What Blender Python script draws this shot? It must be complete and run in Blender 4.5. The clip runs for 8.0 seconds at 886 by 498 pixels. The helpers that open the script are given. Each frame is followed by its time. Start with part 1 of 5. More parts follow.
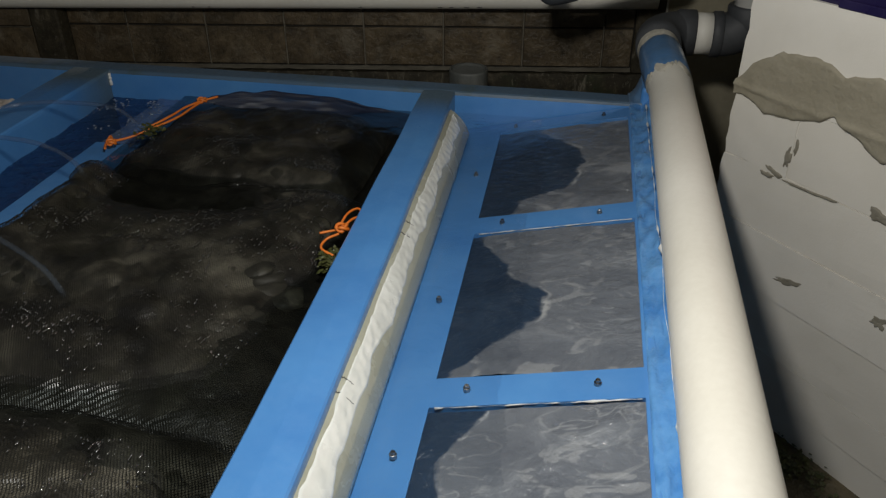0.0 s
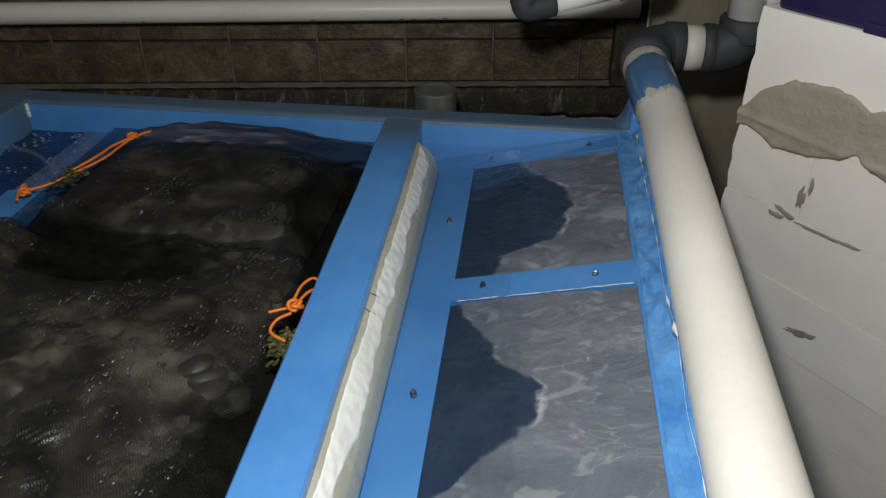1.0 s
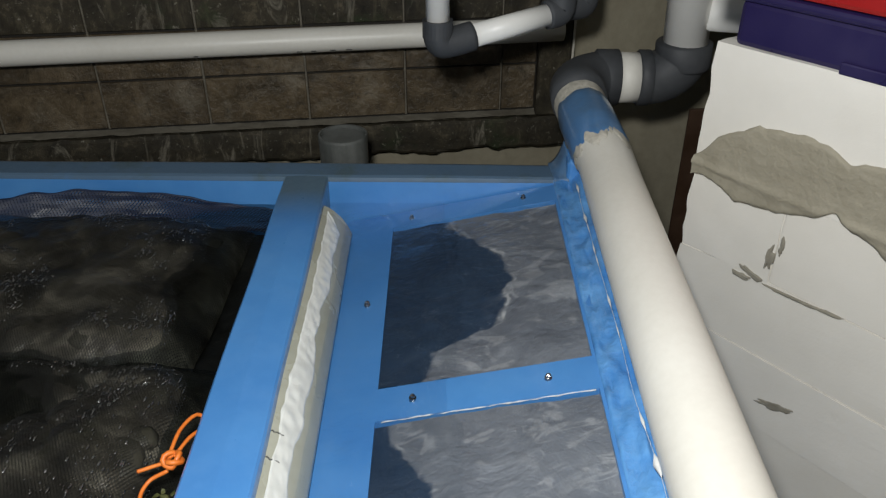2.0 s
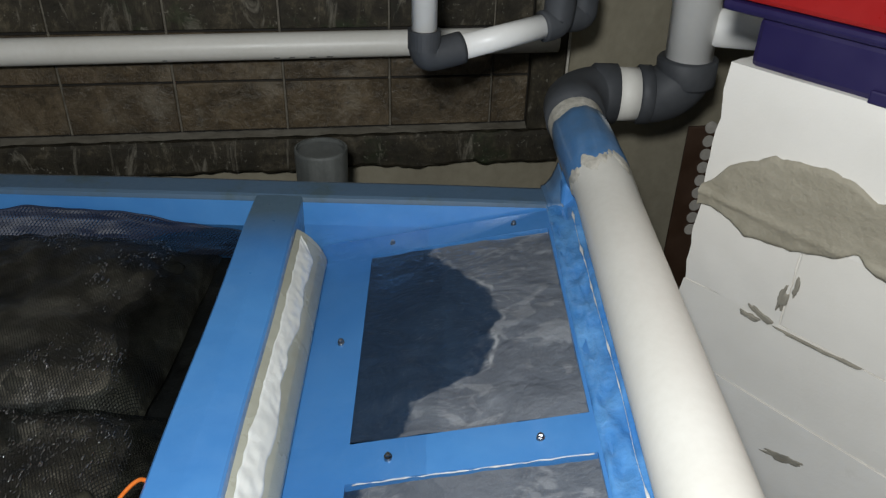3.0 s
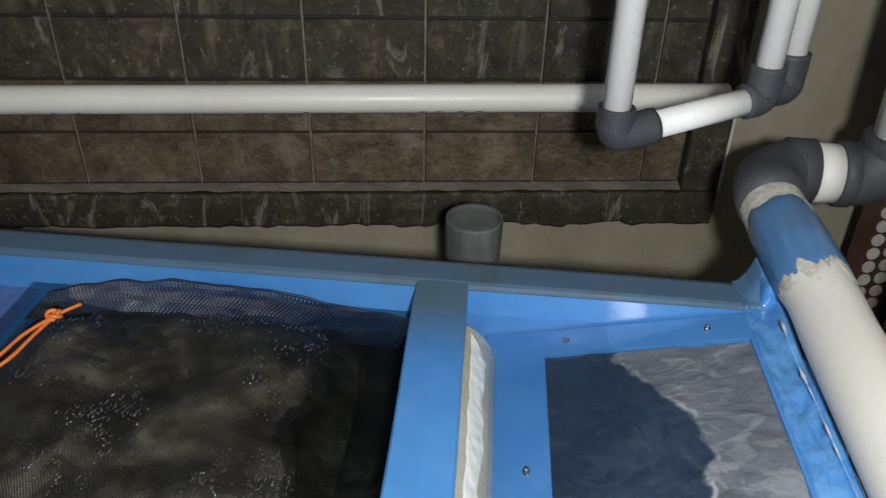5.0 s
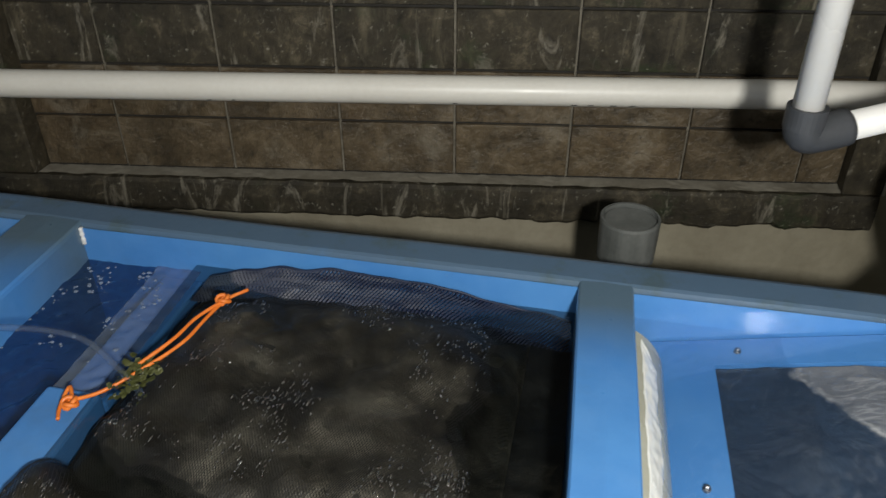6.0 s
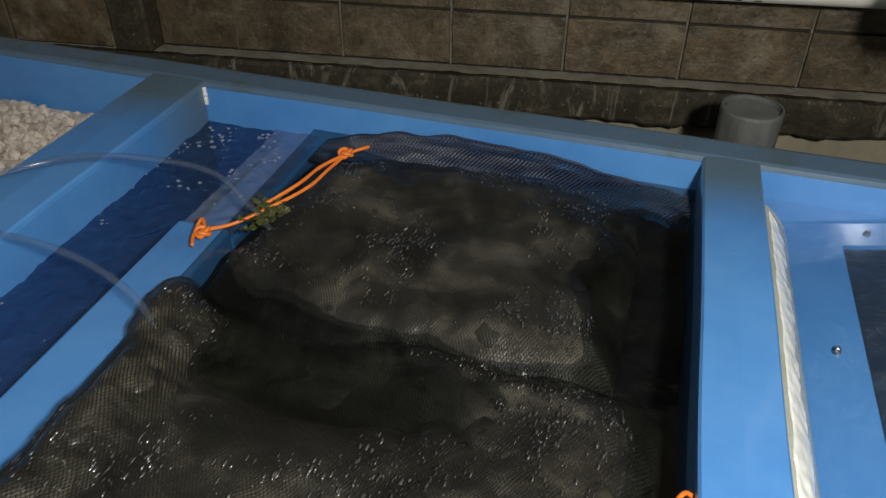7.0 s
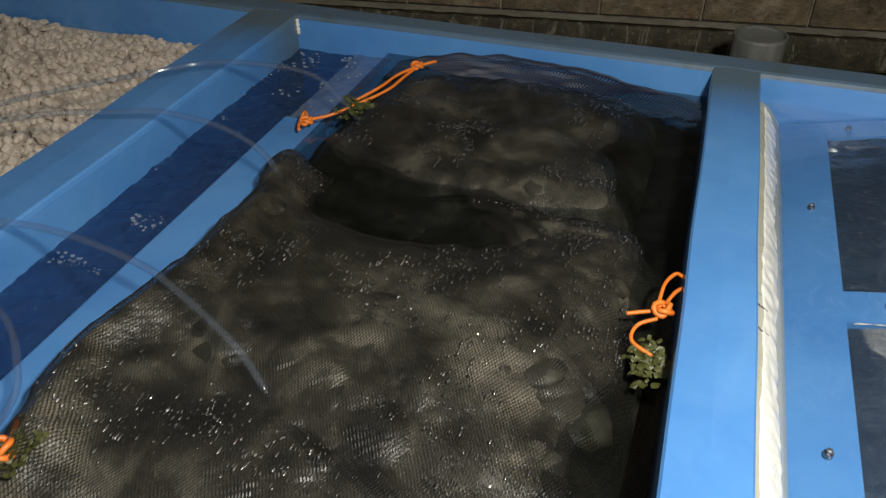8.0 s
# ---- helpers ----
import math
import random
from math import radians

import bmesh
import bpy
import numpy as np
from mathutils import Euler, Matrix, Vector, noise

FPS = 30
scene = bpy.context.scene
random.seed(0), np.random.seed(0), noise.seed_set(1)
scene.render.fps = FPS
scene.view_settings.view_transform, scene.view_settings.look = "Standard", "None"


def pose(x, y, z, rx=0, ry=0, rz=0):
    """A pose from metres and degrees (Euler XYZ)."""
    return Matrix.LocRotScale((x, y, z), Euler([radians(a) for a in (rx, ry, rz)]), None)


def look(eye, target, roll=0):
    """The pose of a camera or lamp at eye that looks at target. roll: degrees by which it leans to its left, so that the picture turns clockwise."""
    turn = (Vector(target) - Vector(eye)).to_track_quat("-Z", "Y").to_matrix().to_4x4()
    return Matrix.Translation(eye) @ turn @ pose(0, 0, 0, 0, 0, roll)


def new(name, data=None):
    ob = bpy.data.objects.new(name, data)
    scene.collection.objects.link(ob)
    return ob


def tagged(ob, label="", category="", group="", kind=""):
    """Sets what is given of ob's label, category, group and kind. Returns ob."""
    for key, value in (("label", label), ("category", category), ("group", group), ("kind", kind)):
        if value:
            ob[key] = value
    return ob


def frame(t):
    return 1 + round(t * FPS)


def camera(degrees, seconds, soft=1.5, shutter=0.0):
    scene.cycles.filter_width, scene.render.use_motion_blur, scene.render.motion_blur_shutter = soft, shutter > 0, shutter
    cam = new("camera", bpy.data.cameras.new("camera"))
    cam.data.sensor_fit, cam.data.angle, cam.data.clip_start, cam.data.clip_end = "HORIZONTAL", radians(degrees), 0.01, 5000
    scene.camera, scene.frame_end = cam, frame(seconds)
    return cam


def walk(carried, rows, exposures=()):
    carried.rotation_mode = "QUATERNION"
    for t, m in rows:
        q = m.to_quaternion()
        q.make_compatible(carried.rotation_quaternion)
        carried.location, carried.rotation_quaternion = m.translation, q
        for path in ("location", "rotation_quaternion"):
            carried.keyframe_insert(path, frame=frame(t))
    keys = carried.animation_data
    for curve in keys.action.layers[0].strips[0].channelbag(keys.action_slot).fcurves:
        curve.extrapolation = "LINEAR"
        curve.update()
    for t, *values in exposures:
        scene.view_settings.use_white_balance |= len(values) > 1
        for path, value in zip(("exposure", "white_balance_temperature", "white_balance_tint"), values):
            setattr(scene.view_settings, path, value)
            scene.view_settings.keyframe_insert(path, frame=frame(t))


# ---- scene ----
cam = camera(59.4, 8.0, soft=1.3, shutter=0.2)
PATH = [
    (0, (0.25, -0.254, 1.318), (-0.069, 1.434, 0.294), 0.0),
    (0.5, (0.237, -0.182, 1.318), (-0.09, 1.501, 0.288), -0.1),
    (1, (0.207, -0.062, 1.325), (-0.02, 1.624, 0.272), 0.0),
    (1.5, (0.192, 0.029, 1.326), (0.139, 1.73, 0.275), 0.3),
    (1.7, (0.188, 0.085, 1.328), (0.158, 1.785, 0.274), -0.1),
    (2.8, (0.194, 0.241, 1.291), (0.194, 1.946, 0.246), 1.4),
    (3, (0.19, 0.251, 1.307), (0.2, 1.953, 0.257), 1.7),
    (3.5, (0.191, 0.309, 1.319), (0.197, 2.012, 0.271), 1.6),
    (4, (0.154, 0.356, 1.329), (0.151, 2.055, 0.273), 1.7),
    (4.5, (0.086, 0.381, 1.347), (0.048, 2.071, 0.278), 2.2),
    (4.7, (0.065, 0.389, 1.348), (-0.013, 2.085, 0.29), 2.1),
    (5.8, (-0.044, 0.406, 1.365), (-0.36, 2.064, 0.292), -0.1),
    (6, (-0.065, 0.407, 1.348), (-0.42, 2.049, 0.263), -0.1),
    (6.5, (-0.117, 0.397, 1.26), (-0.538, 1.991, 0.128), 1.0),
    (7, (-0.119, 0.322, 1.249), (-0.602, 1.874, 0.083), 0.6),
    (7.5, (-0.084, 0.19, 1.261), (-0.599, 1.724, 0.085), 0.2),
    (8, (-0.059, 0.073, 1.26), (-0.632, 1.576, 0.071), -0.8),
]
walk(cam, [(t, look(eye, target, roll)) for t, eye, target, roll in PATH], [
    (0, -1.00, 6850, 10), (0.5, -0.88, 6550, 10), (1, -0.60, 6500, 10), (1.5, -0.29, 6500, 10), (3, -0.12, 6250, 10), (3.5, -0.02, 6200, 10), (4, 0.08, 6200, 10),
    (4.5, 0.27, 6200, 10), (6, 0.60, 6700, 10), (6.5, 0.57, 6850, 10), (7, 0.35, 6850, 10), (7.5, -0.06, 6900, 10), (8, 0.17, 7200, 10)])

# ---- light: a hand-held torch over the tank, at night ----
world = bpy.data.worlds.new("night")
scene.world = world
world.use_nodes = True
world.node_tree.nodes["Background"].inputs[0].default_value = (0.86, 0.93, 1.0, 1)
world.node_tree.nodes["Background"].inputs[1].default_value = 0.13
torch = new("torch", bpy.data.lights.new("torch", "POINT"))
torch.data.energy = 45.0
torch.data.shadow_soft_size = 0.035
torch.data.color = (0.955, 0.965, 0.950)
torch.location = (0.13, 0.19, 1.45)


# ---- materials ----
class Mat:
    """A node material with a few short-hands."""

    def __init__(self, name, rough=0.5, metal=0.0, spec=0.5, coat=0.0):
        self.m = bpy.data.materials.new(name)
        self.m.use_nodes = True
        self.t = self.m.node_tree
        self.b = self.t.nodes["Principled BSDF"]
        self.b.inputs["Roughness"].default_value = rough
        self.b.inputs["Metallic"].default_value = metal
        self.b.inputs["Specular IOR Level"].default_value = spec
        self.b.inputs["Coat Weight"].default_value = coat
        self.b.inputs["Coat Roughness"].default_value = 0.08
        self.co = self.t.nodes.new("ShaderNodeTexCoord").outputs["Object"]

    def n(self, kind, **values):
        node = self.t.nodes.new(kind)
        for k, v in values.items():
            node.inputs[k.replace("_", " ")].default_value = v
        return node

    def link(self, a, b):
        self.t.links.new(a, b)

    def noise(self, scale, detail=4.0, rough=0.6, dist=0.0, stretch=None):
        node = self.n("ShaderNodeTexNoise", Scale=scale, Detail=detail, Roughness=rough, Distortion=dist)
        src = self.co
        if stretch:
            mp = self.n("ShaderNodeMapping", Scale=stretch)
            self.link(src, mp.inputs["Vector"])
            src = mp.outputs[0]
        self.link(src, node.inputs["Vector"])
        return node.outputs["Fac"]

    def ramp(self, fac, stops):
        node = self.t.nodes.new("ShaderNodeValToRGB")
        el = node.color_ramp.elements
        while len(el) < len(stops):
            el.new(0.5)
        for e, (p, c) in zip(el, stops):
            e.position, e.color = p, (*c, 1) if len(c) == 3 else c
        self.link(fac, node.inputs["Fac"])
        return node.outputs["Color"]

    def step(self, fac, lo, hi):
        node = self.n("ShaderNodeMapRange")
        node.inputs["From Min"].default_value, node.inputs["From Max"].default_value = lo, hi
        self.link(fac, node.inputs["Value"])
        return node.outputs["Result"]

    def mix(self, fac, a, b):
        node = self.t.nodes.new("ShaderNodeMix")
        node.data_type = "RGBA"
        for k, v in ((0, fac), (6, a), (7, b)):
            if isinstance(v, (int, float)):
                node.inputs[k].default_value = v
            elif isinstance(v, tuple):
                node.inputs[k].default_value = (*v, 1)
            else:
                self.link(v, node.inputs[k])
        return node.outputs[2]

    def math(self, op, a, b=0.0):
        node = self.t.nodes.new("ShaderNodeMath")
        node.operation = op
        for k, v in ((0, a), (1, b)):
            if isinstance(v, (int, float)):
                node.inputs[k].default_value = v
            else:
                self.link(v, node.inputs[k])
        return node.outputs[0]

    def color(self, c):
        if isinstance(c, tuple):
            self.b.inputs["Base Color"].default_value = (*c, 1)
        else:
            self.link(c, self.b.inputs["Base Color"])

    def rough(self, r):
        self.link(r, self.b.inputs["Roughness"])

    def bump(self, h, strength=0.3, dist=0.002):
        node = self.n("ShaderNodeBump", Strength=strength, Distance=dist)
        self.link(h, node.inputs["Height"])
        self.link(node.outputs[0], self.b.inputs["Normal"])

    def shift(self):
        """Lays the texture differently on each piece."""
        add = self.t.nodes.new("ShaderNodeVectorMath")
        comb = self.t.nodes.new("ShaderNodeCombineXYZ")
        for k, f in enumerate((41.0, 17.0, 29.0)):
            self.link(self.math("MULTIPLY", self.random(), f), comb.inputs[k])
        self.link(self.co, add.inputs[0])
        self.link(comb.outputs[0], add.inputs[1])
        self.co = add.outputs[0]
        return self

    def random(self):
        return self.t.nodes.new("ShaderNodeObjectInfo").outputs["Random"]


def blue_gelcoat(name, dirt):
    a = Mat(name, 0.34, coat=0.5)
    big = a.noise(5.0, 5)
    fine = a.noise(90.0, 4)
    c = a.mix(a.step(big, 0.3, 0.7), (0.050, 0.195, 0.49), (0.080, 0.262, 0.575))
    c = a.mix(a.math("MULTIPLY", a.step(a.noise(17.0, 6, 0.7), 0.45, 0.75), 0.25), c, (0.13, 0.30, 0.58))
    film = a.math("MULTIPLY", a.step(a.noise(3.2, 6, 0.65), 0.70 - dirt, 1.02 - dirt), 0.85)
    c = a.mix(film, c, (0.075, 0.11, 0.135))
    moss = a.math("MULTIPLY", a.step(a.noise(9.0, 7, 0.7), 0.80 - dirt * 0.45, 0.98 - dirt * 0.45), 0.7)
    c = a.mix(moss, c, (0.055, 0.075, 0.035))
    at = a.t.nodes.new("ShaderNodeAttribute")
    at.attribute_name = "grime"
    gr = a.math("MULTIPLY", a.step(a.math("ADD", at.outputs["Fac"], a.math("MULTIPLY", a.math("SUBTRACT", big, 0.5), 0.5)), 0.25, 0.9), 0.8)
    c = a.mix(gr, c, (0.085, 0.115, 0.105))
    a.color(c)
    a.rough(a.step(fine, -0.35, 1.9))
    a.bump(a.math("ADD", big, a.math("MULTIPLY", fine, 0.12)), 0.35, 0.006)
    return a.m


BLUE = blue_gelcoat("blue_gelcoat", 0.12)
BLUE_COAT = blue_gelcoat("blue_gelcoat_dusty", 0.44)
# dirtiest coat; its grey also paints in the rim's dimness under grazing light
BLUE_RIM = blue_gelcoat("blue_gelcoat_dirty_dimmed", 0.58)


def wet_laminate():
    a = Mat("wet_blue_laminate", 0.2, coat=1.0)
    big = a.noise(22.0, 5, 0.6)
    c = a.mix(a.step(big, 0.3, 0.7), (0.045, 0.20, 0.52), (0.14, 0.36, 0.68))
    c = a.mix(a.math("MULTIPLY", a.step(a.noise(30.0, 6, 0.7), 0.55, 0.72), 0.20), c, (0.05, 0.12, 0.22))
    a.color(c)
    a.bump(big, 0.8, 0.008)
    return a.m


WET_BLUE = wet_laminate()


def plain(name, c1, c2, scale, rough, bump=0.2, dist=0.002, fine=120.0, coat=0.0, metal=0.0, stretch=None):
    a = Mat(name, rough, metal, coat=coat)
    f = a.noise(scale, 6, 0.62, stretch=stretch)
    g = a.noise(fine, 3)
    a.color(a.mix(a.step(a.math("ADD", f, a.math("MULTIPLY", g, 0.3)), 0.40, 0.85), c1, c2))
    a.bump(a.math("ADD", f, a.math("MULTIPLY", g, 0.4)), bump, dist)
    a.rough(a.step(f, 0.5 - rough * 1.2, 1.5 - rough * 0.8))
    return a.m


WHITE_PVC = plain("white_pvc", (0.65, 0.62, 0.545), (0.76, 0.735, 0.665), 3.0, 0.42, 0.05, 0.001)
PIPE_BEIGE = plain("wet_pale_pvc", (0.30, 0.30, 0.235), (0.42, 0.42, 0.34), 9.0, 0.25, 0.2, 0.003, 70.0, coat=0.4)
# white of the wet pipe's highlight, put into the colour
CREST = plain("white_wet_highlight", (0.62, 0.63, 0.59), (0.76, 0.77, 0.73), 14.0, 0.16, 0.12, 0.003, 46.0, coat=1.0)
# white_pvc with extra light put into its colour, for the far pipes
LIT_PVC = plain("lit_white_pvc", (0.78, 0.765, 0.72), (0.86, 0.845, 0.80), 3.0, 0.40, 0.05, 0.001)
GREY_PVC = plain("grey_pvc", (0.035, 0.038, 0.042), (0.060, 0.063, 0.068), 9.0, 0.68, 0.25, 0.001)
STUB_GREY = plain("dusty_grey_pvc", (0.060, 0.065, 0.06), (0.13, 0.135, 0.125), 22.0, 0.6, 0.2, 0.002, stretch=(1, 1, 0.3))
CRUST = plain("dried_glue_and_dust", (0.30, 0.28, 0.22), (0.62, 0.58, 0.50), 30.0, 0.8, 0.6, 0.004)
CEMENT = plain("raw_cement_wall", (0.20, 0.175, 0.12), (0.32, 0.29, 0.21), 3.4, 0.85, 0.6, 0.005, 60.0, stretch=(1.6, 1.6, 0.6))
MORTAR = plain("grey_mortar", (0.25, 0.225, 0.165), (0.33, 0.30, 0.23), 12.0, 0.85, 0.8, 0.004, 150.0)
CRACK = plain("dark_crack_shade", (0.17, 0.155, 0.12), (0.27, 0.25, 0.20), 40.0, 0.9, 0.5, 0.003)
GROUT = plain("dirty_grout", (0.13, 0.115, 0.085), (0.26, 0.24, 0.19), 18.0, 0.85, 0.6, 0.003)
JOINT = plain("thin_tile_joint", (0.07, 0.06, 0.042), (0.19, 0.17, 0.13), 30.0, 0.85, 0.4, 0.002)
# near-black: joint dirt plus the shade under the tile lips, put into the colour
GROOVE = plain("black_dirt_and_shade_in_joints", (0.008, 0.007, 0.005), (0.022, 0.019, 0.014), 20.0, 0.9, 0.5, 0.002)
SOIL = plain("damp_soil", (0.045, 0.038, 0.020), (0.13, 0.105, 0.065), 9.0, 0.9, 1.0, 0.02, 60.0)
NAVY = plain("navy_plastic", (0.013, 0.009, 0.048), (0.018, 0.012, 0.062), 8.0, 0.38, 0.05, 0.001)
RED = plain("red_plastic", (0.27, 0.008, 0.007), (0.33, 0.012, 0.010), 8.0, 0.35, 0.05, 0.001)
BROWN = plain("brown_plastic", (0.035, 0.018, 0.010), (0.060, 0.032, 0.018), 12.0, 0.5, 0.2, 0.001)
PALE = plain("pale_hole_disc", (0.32, 0.30, 0.26), (0.46, 0.43, 0.38), 30.0, 0.8, 0.2, 0.001)
DARK_GREY = plain("dark_grey_plastic", (0.13, 0.122, 0.11), (0.22, 0.208, 0.18), 7.0, 0.6, 0.3, 0.002)
STEEL = plain("stainless_steel", (0.22, 0.22, 0.22), (0.36, 0.36, 0.36), 60.0, 0.28, 0.1, 0.001, metal=1.0)
ORANGE = plain("orange_nylon_rope", (0.60, 0.13, 0.015), (0.76, 0.21, 0.03), 80.0, 0.45, 0.5, 0.001, 500.0)
SEALANT = plain("white_sealant", (0.55, 0.55, 0.54), (0.75, 0.75, 0.73), 30.0, 0.4, 0.3, 0.002)
MEDIA_WHITE = plain("pale_coral_gravel", (0.36, 0.30, 0.245), (0.60, 0.52, 0.44), 25.0, 0.75, 0.5, 0.003)
MARK = plain("black_print", (0.03, 0.03, 0.03), (0.07, 0.07, 0.07), 60.0, 0.6)
LEAF = plain("olive_weed", (0.025, 0.034, 0.008), (0.075, 0.078, 0.022), 40.0, 0.5, 0.4, 0.002)


def block_material():
    a = Mat("aerated_concrete", 0.9).shift()
    v = a.noise(4.0, 5)
    pores = a.noise(260.0, 3)
    c = a.mix(a.step(v, 0.3, 0.75), (0.62, 0.59, 0.53), (0.74, 0.71, 0.65))
    c = a.mix(a.math("MULTIPLY", a.random(), 0.25), c, (0.60, 0.56, 0.48))
    smear = a.math("MULTIPLY", a.step(a.noise(7.0, 7, 0.7, 0.6), 0.60, 0.82), 0.45)
    c = a.mix(smear, c, (0.40, 0.37, 0.30))
    a.color(c)
    a.bump(a.math("ADD", pores, a.math("MULTIPLY", v, 2.0)), 0.16, 0.002)
    return a.m


BLOCK = block_material()


def tile_material():
    a = Mat("dark_stone_tile", 0.42, spec=0.4).shift()
    v = a.noise(13.0, 8, 0.74, 0.4)
    streak = a.noise(8.0, 7, 0.7, 0.8)
    c = a.ramp(v, [(0.28, (0.022, 0.017, 0.010)), (0.5, (0.093, 0.068, 0.038)), (0.74, (0.205, 0.155, 0.094))])
    rust = a.math("MULTIPLY", a.step(a.noise(6.0, 6, 0.7), 0.55, 0.75), 0.32)
    c = a.mix(rust, c, (0.115, 0.062, 0.028))
    c = a.mix(a.math("MULTIPLY", a.random(), 0.30), c, (0.040, 0.033, 0.024))
    c = a.mix(a.math("MULTIPLY", a.step(streak, 0.52, 0.68), 0.50), c, (0.25, 0.22, 0.165))
    specks = a.step(a.noise(110.0, 5, 0.75), 0.60, 0.70)
    c = a.mix(a.math("MULTIPLY", specks, 0.35), c, (0.34, 0.30, 0.23))
    pits = a.step(a.noise(48.0, 6, 0.75, 0.5), 0.54, 0.66)
    c = a.mix(a.math("MULTIPLY", pits, 0.6), c, (0.020, 0.017, 0.012))
    a.color(c)
    a.bump(a.math("ADD", v, a.math("MULTIPLY", a.noise(70.0, 4), 0.6)), 0.9, 0.006)
    return a.m


TILE = tile_material()


def mossy_tile_material():
    a = Mat("mossy_dark_tile", 0.6, spec=0.3).shift()
    v = a.noise(22.0, 9, 0.78, 0.3)
    drip = a.noise(6.0, 7, 0.7, 0.7, stretch=(2.0, 2.0, 0.6))
    c = a.ramp(v, [(0.32, (0.012, 0.010, 0.006)), (0.55, (0.050, 0.041, 0.025)), (0.74, (0.17, 0.140, 0.090))])
    c = a.mix(a.math("MULTIPLY", a.step(drip, 0.56, 0.72), 0.6), c, (0.20, 0.170, 0.110))
    green = a.math("MULTIPLY", a.step(a.noise(10.0, 7, 0.75), 0.56, 0.72), 0.6)
    c = a.mix(green, c, (0.020, 0.045, 0.012))
    c = a.mix(a.math("MULTIPLY", a.random(), 0.4), c, (0.010, 0.010, 0.008))
    runs = a.step(a.noise(11.0, 6, 0.7, 1.2, stretch=(1.6, 1.6, 0.35)), 0.57, 0.66)
    c = a.mix(a.math("MULTIPLY", runs, 0.55), c, (0.27, 0.245, 0.19))
    specks = a.step(a.noise(95.0, 5, 0.75), 0.61, 0.69)
    c = a.mix(a.math("MULTIPLY", specks, 0.6), c, (0.32, 0.30, 0.24))
    a.color(c)
    a.bump(v, 0.8, 0.006)
    return a.m


MOSSY = mossy_tile_material()


def mat_material():
    """Grey filter mat, soaked dark where the water lies on it, with a silty film on the rest."""
    a = Mat("grey_filter_mat", 0.32, coat=0.8)
    uv = a.t.nodes.new("ShaderNodeAttribute")
    uv.attribute_name = "soaked"
    wob = a.math("SUBTRACT", a.noise(24.0, 6, 0.6), 0.5)
    edge = a.math("ADD", uv.outputs["Fac"], a.math("MULTIPLY", wob, 0.22))
    wet = a.step(edge, 0.488, 0.512)
    film = a.noise(13.0, 7, 0.62, 0.7)
    grey = a.ramp(film, [(0.28, (0.108, 0.121, 0.145)), (0.58, (0.158, 0.173, 0.198)), (0.80, (0.30, 0.318, 0.34))])
    dark = a.ramp(film, [(0.3, (0.016, 0.033, 0.064)), (0.8, (0.027, 0.052, 0.092))])
    # pale wisps painting the water film's glints, on the dry side and water's edge
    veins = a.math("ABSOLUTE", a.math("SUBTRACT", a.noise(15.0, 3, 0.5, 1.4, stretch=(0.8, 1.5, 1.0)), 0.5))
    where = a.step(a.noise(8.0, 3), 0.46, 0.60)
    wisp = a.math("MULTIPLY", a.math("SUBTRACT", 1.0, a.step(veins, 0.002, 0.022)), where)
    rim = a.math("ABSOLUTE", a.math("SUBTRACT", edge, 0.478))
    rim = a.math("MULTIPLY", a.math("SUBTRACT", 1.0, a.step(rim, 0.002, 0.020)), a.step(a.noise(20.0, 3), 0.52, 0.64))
    glints = a.math("MULTIPLY", a.math("MAXIMUM", a.math("MULTIPLY", wisp, 0.45), rim), 0.80)
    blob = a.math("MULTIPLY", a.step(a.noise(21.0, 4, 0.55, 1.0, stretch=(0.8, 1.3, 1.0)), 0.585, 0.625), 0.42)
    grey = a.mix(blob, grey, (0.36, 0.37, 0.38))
    grey = a.mix(glints, grey, (0.46, 0.47, 0.47))
    a.color(a.mix(wet, grey, dark))
    a.bump(a.math("ADD", film, a.math("MULTIPLY", a.noise(140.0, 3), 0.15)), 0.9, 0.009)
    return a.m


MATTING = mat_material()


